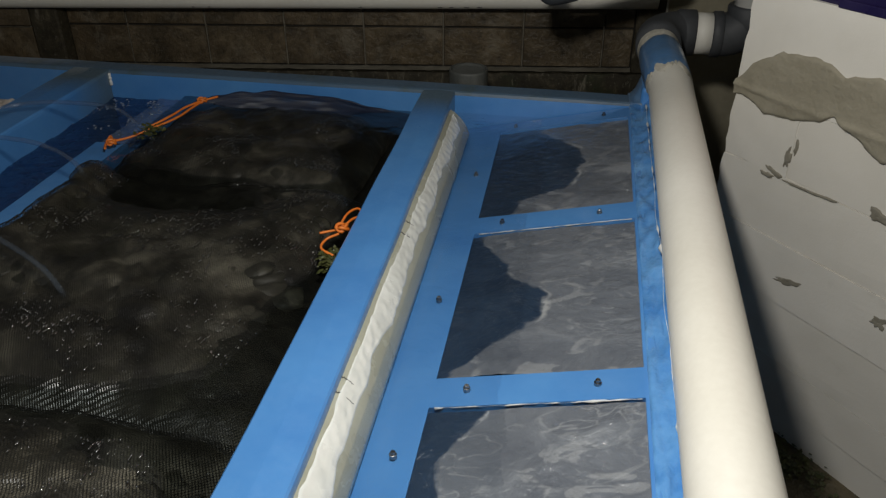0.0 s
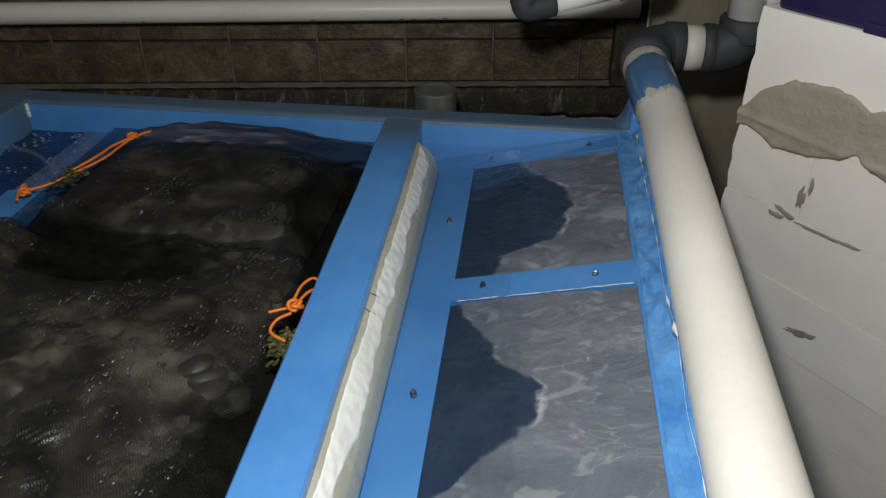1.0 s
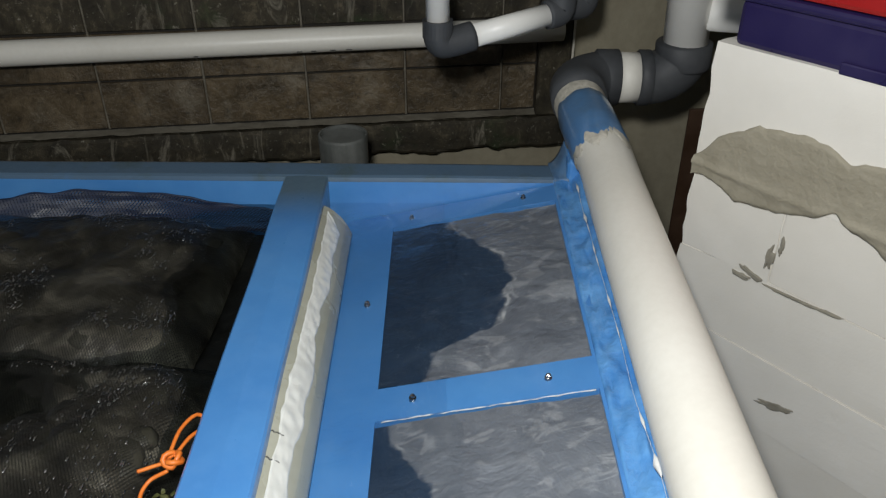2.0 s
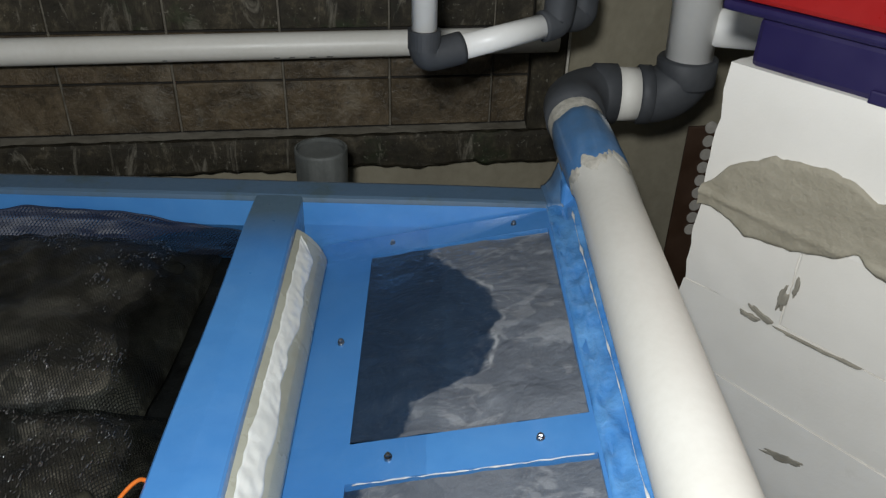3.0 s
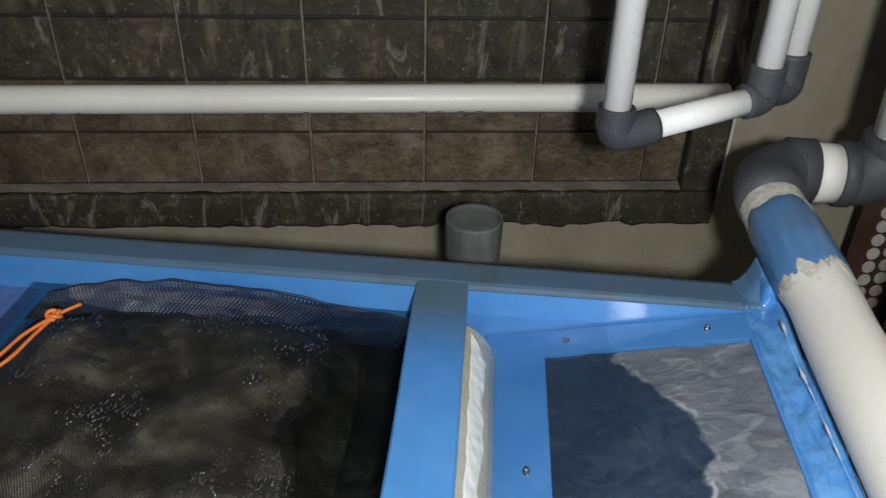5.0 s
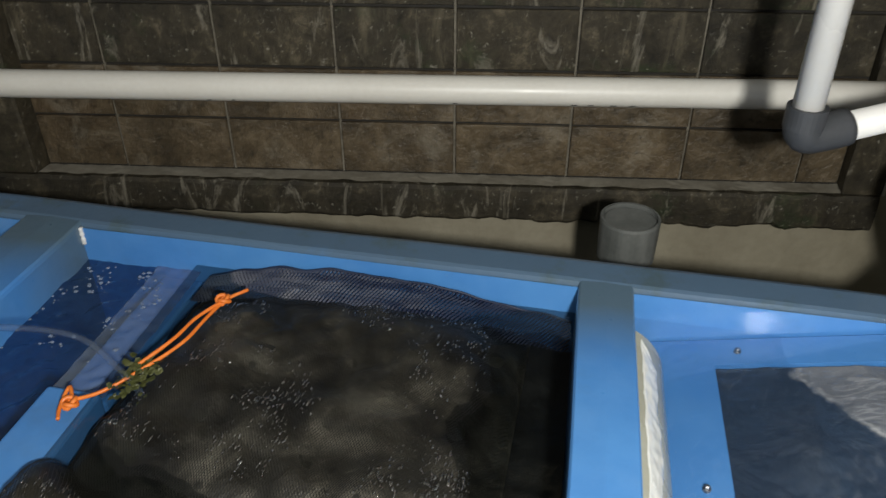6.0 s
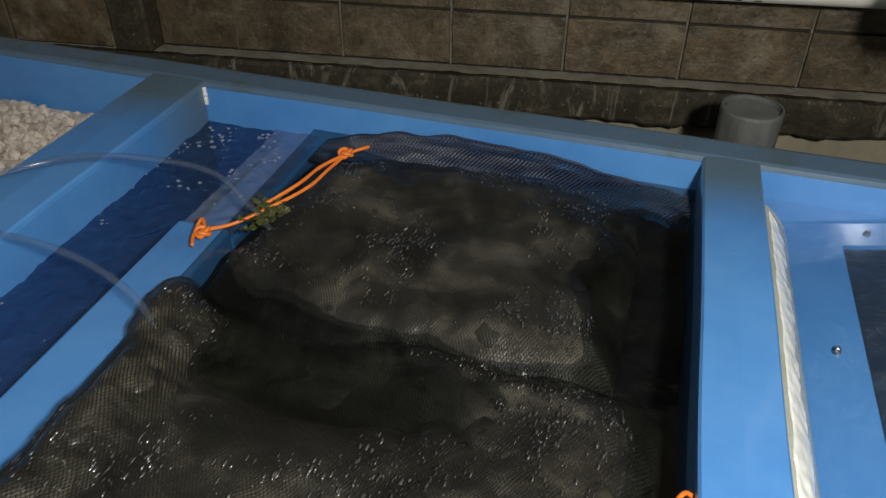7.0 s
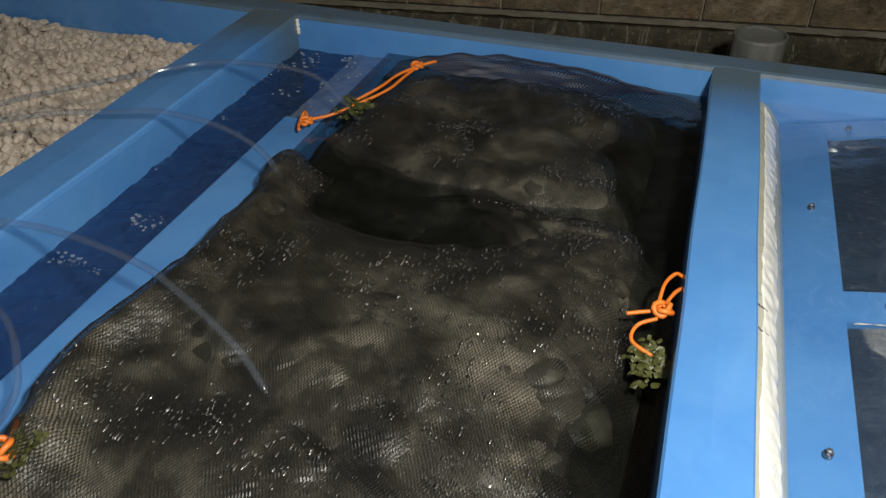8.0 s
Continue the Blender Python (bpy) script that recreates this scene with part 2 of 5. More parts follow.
def water_material(name, tint, bump, scale, body=0.0, body_color=(0, 0, 0), gloss_least=0.025):
    """Thin clear water: tinted see-through below, gloss above."""
    m = bpy.data.materials.new(name)
    m.use_nodes = True
    t = m.node_tree
    t.nodes.clear()
    out = t.nodes.new("ShaderNodeOutputMaterial")
    mixn = t.nodes.new("ShaderNodeMixShader")
    clear = t.nodes.new("ShaderNodeBsdfTransparent")
    gloss = t.nodes.new("ShaderNodeBsdfGlossy")
    face = t.nodes.new("ShaderNodeLayerWeight")
    fres = t.nodes.new("ShaderNodeMapRange")
    powr = t.nodes.new("ShaderNodeMath")
    powr.operation = "POWER"
    powr.inputs[1].default_value = 4.0
    bmp = t.nodes.new("ShaderNodeBump")
    tc = t.nodes.new("ShaderNodeTexCoord")
    nz = t.nodes.new("ShaderNodeTexNoise")
    nz.inputs["Scale"].default_value = scale
    nz.inputs["Detail"].default_value = 3.0
    nz.inputs["Distortion"].default_value = 0.6
    bmp.inputs["Strength"].default_value = bump
    bmp.inputs["Distance"].default_value = 0.01
    face.inputs["Blend"].default_value = 0.5
    fres.inputs["To Min"].default_value, fres.inputs["To Max"].default_value = gloss_least, 0.75
    t.links.new(face.outputs["Facing"], powr.inputs[0])
    t.links.new(powr.outputs[0], fres.inputs["Value"])
    clear.inputs[0].default_value = (*tint, 1)
    gloss.inputs["Roughness"].default_value = 0.06
    t.links.new(tc.outputs["Object"], nz.inputs["Vector"])
    t.links.new(nz.outputs["Fac"], bmp.inputs["Height"])
    t.links.new(bmp.outputs[0], gloss.inputs["Normal"])
    t.links.new(bmp.outputs[0], face.inputs["Normal"])
    t.links.new(fres.outputs[0], mixn.inputs[0])
    if body:
        dif = t.nodes.new("ShaderNodeBsdfDiffuse")
        dif.inputs[0].default_value = (*body_color, 1)
        mx = t.nodes.new("ShaderNodeMixShader")
        mx.inputs[0].default_value = body
        t.links.new(clear.outputs[0], mx.inputs[1])
        t.links.new(dif.outputs[0], mx.inputs[2])
        t.links.new(mx.outputs[0], mixn.inputs[1])
    else:
        t.links.new(clear.outputs[0], mixn.inputs[1])
    t.links.new(gloss.outputs[0], mixn.inputs[2])
    t.links.new(mixn.outputs[0], out.inputs[0])
    return m


WATER = water_material("clear_water", (0.94, 0.95, 0.96), 0.45, 26.0)
WATER_FILM = water_material("thin_water_film", (0.97, 0.975, 0.98), 0.35, 70.0)
WATER_DARK = water_material("still_dark_water", (0.55, 0.58, 0.58), 0.22, 22.0)
WATER_SPILL = water_material("spilling_water", (0.56, 0.66, 0.80), 1.2, 30.0, 0.22, (0.34, 0.43, 0.55))
WATER_BLUE = water_material("deep_channel_water", (0.36, 0.46, 0.60), 1.3, 26.0, 0.18, (0.055, 0.10, 0.18))
CLEAR_HOSE = water_material("clear_vinyl_hose", (0.88, 0.91, 0.95), 0.0, 5.0, 0.035, (0.32, 0.40, 0.50), 0.11)


def net_material():
    a = Mat("black_nylon_net", 0.30, spec=0.55)
    v = a.noise(8.0, 5)
    a.color(a.mix(a.step(v, 0.35, 0.7), (0.006, 0.006, 0.006), (0.016, 0.016, 0.014)))
    return a.m


NET = net_material()
NET_BLUE = plain("blue_black_net_hem", (0.005, 0.009, 0.026), (0.010, 0.019, 0.050), 20.0, 0.6)


def lump_material():
    a = Mat("silty_filter_media", 0.5, spec=0.3, coat=0.12)
    isl = a.t.nodes.new("ShaderNodeNewGeometry").outputs["Random Per Island"]
    f = a.noise(60.0, 5)
    area = a.noise(9.0, 6, 0.68)
    mixv = a.math("ADD", a.math("MULTIPLY", isl, 0.12), a.math("MULTIPLY", area, 0.98))
    c = a.ramp(mixv, [(0.32, (0.012, 0.011, 0.008)), (0.55, (0.042, 0.039, 0.029)), (0.78, (0.115, 0.106, 0.080))])
    c = a.mix(a.math("MULTIPLY", a.step(f, 0.45, 0.7), 0.5), c, (0.03, 0.032, 0.018))
    a.color(c)
    a.bump(f, 0.6, 0.003)
    return a.m


LUMP = lump_material()
DROP = plain("water_drops", (0.012, 0.012, 0.012), (0.03, 0.03, 0.028), 60.0, 0.16, 0.0, 0.001, coat=1.0)
DROP.node_tree.nodes["Principled BSDF"].inputs["Specular IOR Level"].default_value = 1.0
DROP.node_tree.nodes["Principled BSDF"].inputs["IOR"].default_value = 2.6
FOAM = water_material("foam_bubble", (0.80, 0.86, 0.92), 0.0, 5.0, 0.22, (0.50, 0.57, 0.66))


def silt_material():
    """Brown-black silt with paler, soft-edged patches where the media shows."""
    a = Mat("dark_silt", 0.32, spec=0.4, coat=0.25)
    patch = a.noise(16.0, 5, 0.58, 0.4)
    area = a.noise(5.0, 3, 0.5)
    f = a.noise(120.0, 4, 0.7)
    mixv = a.math("ADD", a.math("MULTIPLY", patch, 0.62), a.math("ADD", a.math("MULTIPLY", area, 0.32), a.math("MULTIPLY", f, 0.10)))
    c = a.ramp(mixv, [(0.42, (0.009, 0.008, 0.006)), (0.53, (0.052, 0.047, 0.035)), (0.64, (0.190, 0.174, 0.134))])
    green = a.math("MULTIPLY", a.step(a.noise(11.0, 4), 0.58, 0.72), 0.35)
    a.color(a.mix(green, c, (0.040, 0.046, 0.020)))
    a.bump(a.math("ADD", patch, a.math("MULTIPLY", f, 0.4)), 0.8, 0.006)
    return a.m


SILT = silt_material()

GAP_BLACK = plain("black_gap_sheet", (0.004, 0.004, 0.004), (0.012, 0.012, 0.011), 40.0, 0.6, 0.6, 0.004)


# ---- building helpers ----
def thing(name, place, label="", category="", group="", kind=""):
    e = new(name)
    e.empty_display_size = 0.05
    e.location = place
    return tagged(e, label, category, group, kind)


def part(name, bm, material, parent=None, label="", smooth=False):
    """One bmesh in world coordinates, linked as one mesh under its thing."""
    me = bpy.data.meshes.new(name)
    bm.normal_update()
    bm.to_mesh(me)
    bm.free()
    me.materials.append(material)
    if smooth:
        for p in me.polygons:
            p.use_smooth = True
    ob = new(name, me)
    hang(ob, parent)
    return tagged(ob, label)


def hang(ob, parent):
    if parent is not None:
        ob.parent = parent
        if parent.type == "EMPTY":
            ob.matrix_parent_inverse = Matrix.Translation(parent.location).inverted()
    return ob


def solid(bm, corners, z0, z1, bevel=0.0, seg=2):
    """An upright prism over plan corners (counter-clockwise), with bevelled edges."""
    z0 = z0 if isinstance(z0, (list, tuple)) else [z0] * len(corners)
    z1 = z1 if isinstance(z1, (list, tuple)) else [z1] * len(corners)
    lo = [bm.verts.new((x, y, z)) for (x, y), z in zip(corners, z0)]
    hi = [bm.verts.new((x, y, z)) for (x, y), z in zip(corners, z1)]
    n = len(corners)
    faces = [bm.faces.new(lo[::-1]), bm.faces.new(hi)]
    for i in range(n):
        faces.append(bm.faces.new((lo[i], lo[(i + 1) % n], hi[(i + 1) % n], hi[i])))
    if bevel:
        edges = list({e for f in faces for e in f.edges})
        bmesh.ops.bevel(bm, geom=edges, offset=bevel, segments=seg, affect="EDGES", profile=0.5)
    return bm


def box(x0, x1, y0, y1, z0, z1, bevel=0.0, seg=2):
    return solid(bmesh.new(), [(x0, y0), (x1, y0), (x1, y1), (x0, y1)], z0, z1, bevel, seg)


def sweep(bm, pts, radius, seg=20, cap=True, closed=False, wobble=0.0):
    """A tube along points; radius is one number or one for each point."""
    pts = [Vector(p) for p in pts]
    rad = radius if isinstance(radius, (list, tuple)) else [radius] * len(pts)
    rings, ref = [], None
    for i, p in enumerate(pts):
        d = (pts[min(i + 1, len(pts) - 1)] - pts[max(i - 1, 0)]).normalized()
        if ref is None:
            ref = d.orthogonal().normalized()
        ref = (ref - d * ref.dot(d)).normalized()
        side = d.cross(ref)
        ring = []
        for k in range(seg):
            a = 2 * math.pi * k / seg
            r = rad[i] * (1 + wobble * noise.noise(p * 60 + Vector((k * 1.7, 0, 0))))
            ring.append(bm.verts.new(p + (ref * math.cos(a) + side * math.sin(a)) * r))
        rings.append(ring)
    for a, b in zip(rings, rings[1:]):
        for k in range(seg):
            bm.faces.new((a[k], a[(k + 1) % seg], b[(k + 1) % seg], b[k]))
    if cap:
        bm.faces.new(rings[0][::-1])
        bm.faces.new(rings[-1])
    return bm


def arc(c, u, v, r, a0, a1, n):
    c, u, v = Vector(c), Vector(u), Vector(v)
    return [c + u * r * math.cos(a0 + (a1 - a0) * i / n) + v * r * math.sin(a0 + (a1 - a0) * i / n) for i in range(n + 1)]


def bez(pts, n=24):
    """A smooth line through points (Catmull-Rom)."""
    pts = [Vector(p) for p in pts]
    q = [pts[0] * 2 - pts[1]] + pts + [pts[-1] * 2 - pts[-2]]
    out = []
    for i in range(1, len(q) - 2):
        for k in range(n):
            s = k / n
            a, b, c, d = q[i - 1], q[i], q[i + 1], q[i + 2]
            out.append(0.5 * ((2 * b) + (c - a) * s + (2 * a - 5 * b + 4 * c - d) * s * s + (3 * b - a - 3 * c + d) * s ** 3))
    return out + [pts[-1]]


def sheet(fn, u0, u1, nu, v0, v1, nv):
    """A grid of quads over (u, v), placed by fn."""
    bm = bmesh.new()
    rows = [[bm.verts.new(fn(u0 + (u1 - u0) * i / nu, v0 + (v1 - v0) * j / nv)) for i in range(nu + 1)] for j in range(nv + 1)]
    for a, b in zip(rows, rows[1:]):
        for i in range(nu):
            bm.faces.new((a[i], a[i + 1], b[i + 1], b[i]))
    return bm


def fn2(x, y, s, seed=0.0):
    return noise.noise(Vector((x * s, y * s, seed)))


# ---- plan of the tank: walls lean a little across the plan ----
RIM, WATER_Z, BACK, FRONT, GROUND = 0.80, 0.747, 1.2, -0.75, 0.30


def lean(x):
    return 0.034 if x < -0.05 else 0.034 + (0.006 - 0.034) * min(1.0, (x + 0.05) / 0.40)


def X(x, y):
    return x + lean(x) * (BACK - y)


def plan(x0, x1, y0, y1):
    return [(X(x0, y0), y0), (X(x1, y0), y0), (X(x1, y1), y1), (X(x0, y1), y1)]


# ---- ground ----
gr = sheet(lambda u, v: (u, v, GROUND + 0.012 * fn2(u, v, 3.0) * (abs(u) < 4 and abs(v) < 4)), -60, 60, 90, -60, 60, 90)
tagged(part("ground", gr, SOIL, None, "damp brown soil with green moss around the tank"), category="ground", kind="structure")

# ---- back wall: dark tiles in a raised border on a raw cement wall ----
WY, WS = 1.699 - 0.154 * 0.094, 0.154
WANG = math.atan(WS)


def wall_pt(x, off, z):
    """Point on the back wall at plan x, off metres in front of the tile face."""
    return (x, WY + WS * x - off, z)


def wall_slab(bm, x0, x1, z0, z1, off0, off1, bevel=0.0):
    c = [wall_pt(x0, off1, 0)[:2], wall_pt(x1, off1, 0)[:2], wall_pt(x1, off0, 0)[:2], wall_pt(x0, off0, 0)[:2]]
    return solid(bm, c, z0, z1, bevel, 1)


wall = part("wall_north", wall_slab(bmesh.new(), -4.0, 1.62, 0.2, 2.6, -0.30, -0.008), CEMENT)
tagged(wall, "raw olive-grey cement wall partly clad in dark tiles", "wall", kind="structure")
side = part("wall_east", box(1.55, 1.75, -3.0, 1.96, 0.2, 2.6), CEMENT)
tagged(side, "raw cement side wall in shadow", "wall", kind="structure")

RX0, RX1 = -1.052, 0.358  # the recess
# recessed bed of grout behind the tiles
part("grout_bed", wall_slab(bmesh.new(), RX0, RX1, 0.698, 1.62, -0.006, -0.0015), GROOVE, wall)


def ragged_border(x0, x1, zt, seedv):
    """Lower border of the cladding: broken lower edge, dusty top ledge."""
    bm = bmesh.new()
    n = int((x1 - x0) / 0.012)
    front, ledge = 0.040, 0.0
    prev = None
    for i in range(n + 1):
        x = x0 + (x1 - x0) * i / n
        zb = 0.628 + 0.010 * noise.noise(Vector((x * 11, seedv, 0))) + 0.006 * noise.noise(Vector((x * 45, seedv, 3)))
        zt2 = zt + 0.004 * noise.noise(Vector((x * 30, seedv, 7)))
        o = front + 0.003 * noise.noise(Vector((x * 23, 5, seedv)))
        col = [bm.verts.new(wall_pt(x, *q)) for q in ((-0.006, zb), (o - 0.004, zb), (o, zb + 0.006), (o + 0.001, zt2 - 0.03), (o - 0.001, zt2 - 0.006), (o - 0.006, zt2), (-0.006, zt2 + 0.004))]
        if prev:
            for a in range(len(col) - 1):
                bm.faces.new((prev[a], col[a], col[a + 1], prev[a + 1]))
        else:
            bm.faces.new(col[::-1])
        prev = col
    bm.faces.new(prev)
    return bm


part("lower_border", ragged_border(-1.75, 0.425, 0.694, 1.0), MOSSY, wall, "mossy dark border tile with a broken lower edge")
lg = sheet(lambda u, v: wall_pt(u, 0.001 + v * (0.034 + 0.006 * fn2(u, 0, 25.0)), 0.7000 + 0.0015 * fn2(u, v * 0.2, 60.0)), RX0, RX1, 110, 0, 1, 4)
part("ledge", lg, GROUT, wall, "dusty grey mortar ledge")
for x0, x1 in ((RX1, 0.425), (RX0 - 0.07, RX0)):
    part("jamb", wall_slab(bmesh.new(), x0, x1, 0.697, 1.62, -0.006, 0.040, 0.004), MOSSY, wall)
part("corner_bead", wall_slab(bmesh.new(), 0.4245, 0.429, 0.70, 0.90, -0.006, 0.042), CRUST, wall)

# ---- the tank ----
tank = thing("filter_tank", (0, 0.2, GROUND), "blue fibreglass filter tank with dividing walls, filled with water", "tank")


def tank_wall(name, x0, x1, y0, y1, z0=GROUND, z1=RIM, mat=BLUE, bevel=0.006, label=""):
    return part(name, solid(bmesh.new(), plan(x0, x1, y0, y1), z0, z1, bevel, 3), mat, tank, label)


part("tank_floor", solid(bmesh.new(), plan(-1.75, 0.36, FRONT, 1.205), GROUND + 0.005, GROUND + 0.03), BLUE, tank)


def rim_back():
    """Rim flange along the back, folded down outside, gently uneven."""
    bm = bmesh.new()
    prof = ((1.2, RIM - 0.085), (1.2, RIM - 0.008), (1.202, RIM - 0.002), (1.207, RIM), (1.243, RIM + 0.001), (1.252, RIM - 0.002), (1.256, RIM - 0.010), (1.256, RIM - 0.045), (1.250, RIM - 0.045), (1.250, RIM - 0.012), (1.212, RIM - 0.012), (1.212, RIM - 0.085))
    prev = None
    n = 120
    for i in range(n + 1):
        x = -1.80 + 2.17 * i / n
        dz = 0.0025 * fn2(x, 1, 4.0)
        dy = 0.0030 * fn2(x, 9, 3.0)
        col = [bm.verts.new((x, y + (dy if y > 1.205 else 0), z + dz)) for y, z in prof]
        if prev:
            for a in range(len(col)):
                b = (a + 1) % len(col)
                bm.faces.new((prev[a], prev[b], col[b], col[a]))
        prev = col
    return bm


part("back_rim", rim_back(), BLUE_RIM, tank, "blue rim dulled by grey dirt, algae and painted-in grazing dimness", smooth=False)
part("back_wall", sheet(lambda u, v: (u, 1.2 + 0.004 * fn2(u, v, 3.0) - 0.0042, v), -1.80, 0.365, 60, GROUND, RIM - 0.006, 12), BLUE, tank, smooth=True)
part("back_wall_outside", box(-1.80, 0.365, 1.206, 1.214, GROUND, RIM - 0.02), BLUE, tank)
tank_wall("front_wall", -1.80, 0.365, FRONT - 0.06, FRONT)
tank_wall("left_wall", -1.80, -1.74, FRONT, 1.195)


def divider(x0, x1, y0, y1, name):
    """A hollow dividing wall with a rounded flat top."""
    bm = bmesh.new()
    prev = None
    w = x1 - x0
    prof = ((0.004, GROUND + 0.01), (0.0, RIM - 0.008), (0.0008, RIM - 0.003), (0.003, RIM - 0.0006), (w / 2, RIM + 0.001), (w - 0.003, RIM - 0.0006), (w - 0.0008, RIM - 0.003), (w, RIM - 0.008), (w - 0.004, GROUND + 0.01))
    n = 70
    for i in range(n + 1):
        y = y0 + (y1 - y0) * i / n
        wob = 0.0016 * fn2(x0, y, 6.0)
        dz = 0.0016 * fn2(x0 + 5, y, 5.0)
        col = [bm.verts.new((X(x0, y) + dx + wob, y, z + (dz if z > 0.7 else 0))) for dx, z in prof]
        if prev:
            for a in range(len(col) - 1):
                bm.faces.new((prev[a], col[a], col[a + 1], prev[a + 1]))
        prev = col
    grime = bm.verts.layers.float.new("grime")
    for v in bm.verts:
        v[grime] = max(0.0, min(1.0, (v.co.y - 1.00) / 0.17)) if v.co.z > RIM - 0.03 else 0.0
    return part(name, bm, BLUE, tank)


divider(-0.067, 0.0, FRONT, 1.203, "dividing_wall")
divider(-0.835, -0.747, FRONT, 1.203, "dividing_wall")
# right-hand wall with its rim strip under the big pipe
part("right_wall", solid(bmesh.new(), plan(0.335, 0.350, FRONT, 1.2), GROUND, 0.786, 0.003), BLUE, tank)


def right_rim():
    """Wavy blue flange laid up against the big pipe."""
    def at(u, v):
        edge = 0.337 + u * (0.040 + 0.006 * fn2(0, v, 7.0))
        z = 0.797 + 0.012 * u * u + 0.011 * fn2(u * 0.3, v, 14.0) * u + 0.0055 * fn2(u, v, 34.0)
        return (X(edge, v), v, z)
    bm = sheet(at, 0, 1, 10, FRONT, 1.205, 420)
    ext = bmesh.ops.extrude_face_region(bm, geom=bm.faces[:])
    bmesh.ops.translate(bm, vec=(0, 0, -0.012), verts=[g for g in ext["geom"] if isinstance(g, bmesh.types.BMVert)])
    bmesh.ops.recalc_face_normals(bm, faces=bm.faces)
    return bm


part("right_rim", right_rim(), WET_BLUE, tank, "rippled blue laminate strip along the pipe", smooth=True)
# low partition between the bag chamber and the side channel, with an overflow at its far end
pt = solid(bmesh.new(), plan(-0.641, -0.575, FRONT, 0.945), GROUND, 0.752, 0.004, 2)
part("partition", pt, BLUE, tank)
part("overflow_lip", solid(bmesh.new(), plan(-0.636, -0.575, 0.945, 1.197), GROUND, [0.735, 0.735, 0.728, 0.728], 0.004, 2), BLUE, tank)

bm = bmesh.new()
sweep(bm, [(-0.7455, 1.1945, 0.768 + 0.026 * i / 10) for i in range(11)], [0.0035 + 0.002 * fn2(i * 0.3, 2, 3.0) for i in range(11)], 8)
part("corner_sealant", bm, SEALANT, tank, "white sealant in the corner", smooth=True)

# ---- sloping screen in the right-hand chamber ----
SX0, SX1, SZ0, SZ1 = 0.048, 0.340, 0.7315, 0.7945


def slope(x):
    return SZ0 + (SZ1 - SZ0) * (x - SX0) / (SX1 - SX0)


screen = thing("screen_frame", (0.2, 0.2, 0.73), "blue fibreglass screen frame sloping over grey filter mats", "filter screen")


def bar(name, x0, x1, y0, y1, t=0.010):
    c = plan(x0, x1, y0, y1)
    hi = [slope(x0), slope(x1), slope(x1), slope(x0)]
    part(name, solid(bmesh.new(), c, [h - t for h in hi], hi), BLUE, screen)


BAYS = [(1.145, 0.797), (0.747, 0.412), (0.364, 0.030), (-0.018, -0.36)]
bar("side_rail", 0.026, 0.098, FRONT, 1.192)
bar("side_rail", 0.3335, 0.347, FRONT, 1.192)
bar("cross_bar", 0.098, 0.3335, 1.1455, 1.192)
for a, b in zip(BAYS, BAYS[1:]):
    bar("cross_bar", 0.098, 0.3335, b[0], a[1])


def bolt(x, y):
    x = X(x, y)
    z = slope(x)
    bm = bmesh.new()
    sweep(bm, [(x, y, z + 0.001), (x, y, z + 0.0045), (x, y, z + 0.0055)], [0.0029, 0.0029, 0.0018], 6)
    head = part("bolt", bm, STEEL, screen)
    bm = bmesh.new()
    sweep(bm, [(x, y, z - 0.003), (x, y, z + 0.0014), (x, y, z + 0.0016)], [0.0040, 0.0040, 0.0034], 16)
    part("washer", bm, STEEL, head)


for a, b in zip(BAYS, BAYS[1:]):
    y = (a[1] + b[0]) / 2
    bolt(0.138, y)
    bolt(0.284, y)
for y in (0.96, 0.57, 0.29):
    bolt(0.073, y)
bolt(0.125, 1.168)
bolt(0.29, 1.168)

for a, b in zip(BAYS, BAYS[1:]):
    bm = bmesh.new()
    line = [(X(0.105 + 0.225 * i / 40, b[0]), b[0] - 0.0006 + 0.0012 * fn2(i * 0.1, b[0], 6.0), slope(0.105 + 0.225 * i / 40) - 0.0012) for i in range(41)]
    sweep(bm, line, [max(0.0001, 0.0006 + 0.0016 * fn2(i * 0.13, b[0], 4.0)) for i in range(41)], 6)
    part("sealant_line", bm, SEALANT, screen, "thin pale sealant edge", smooth=True)
random.seed(4)


def soak_lobe(w, seedv):
    """How far up the slope the soaked part reaches, along the bay."""
    if seedv < 1.5:
        return float(np.interp(w, (0, 0.15, 0.25, 0.5, 0.72, 0.95), (0.20, 0.28, 0.56, 0.67, 0.60, 0.33)))
    if seedv < 2.5:
        return float(np.interp(w, (0.05, 0.18, 0.32, 0.48, 0.62, 0.78, 0.93), (0.06, 0.25, 0.43, 0.50, 0.28, 0.22, 0.07)))
    return 0.20 + 0.10 * math.sin(w * 11 + seedv)


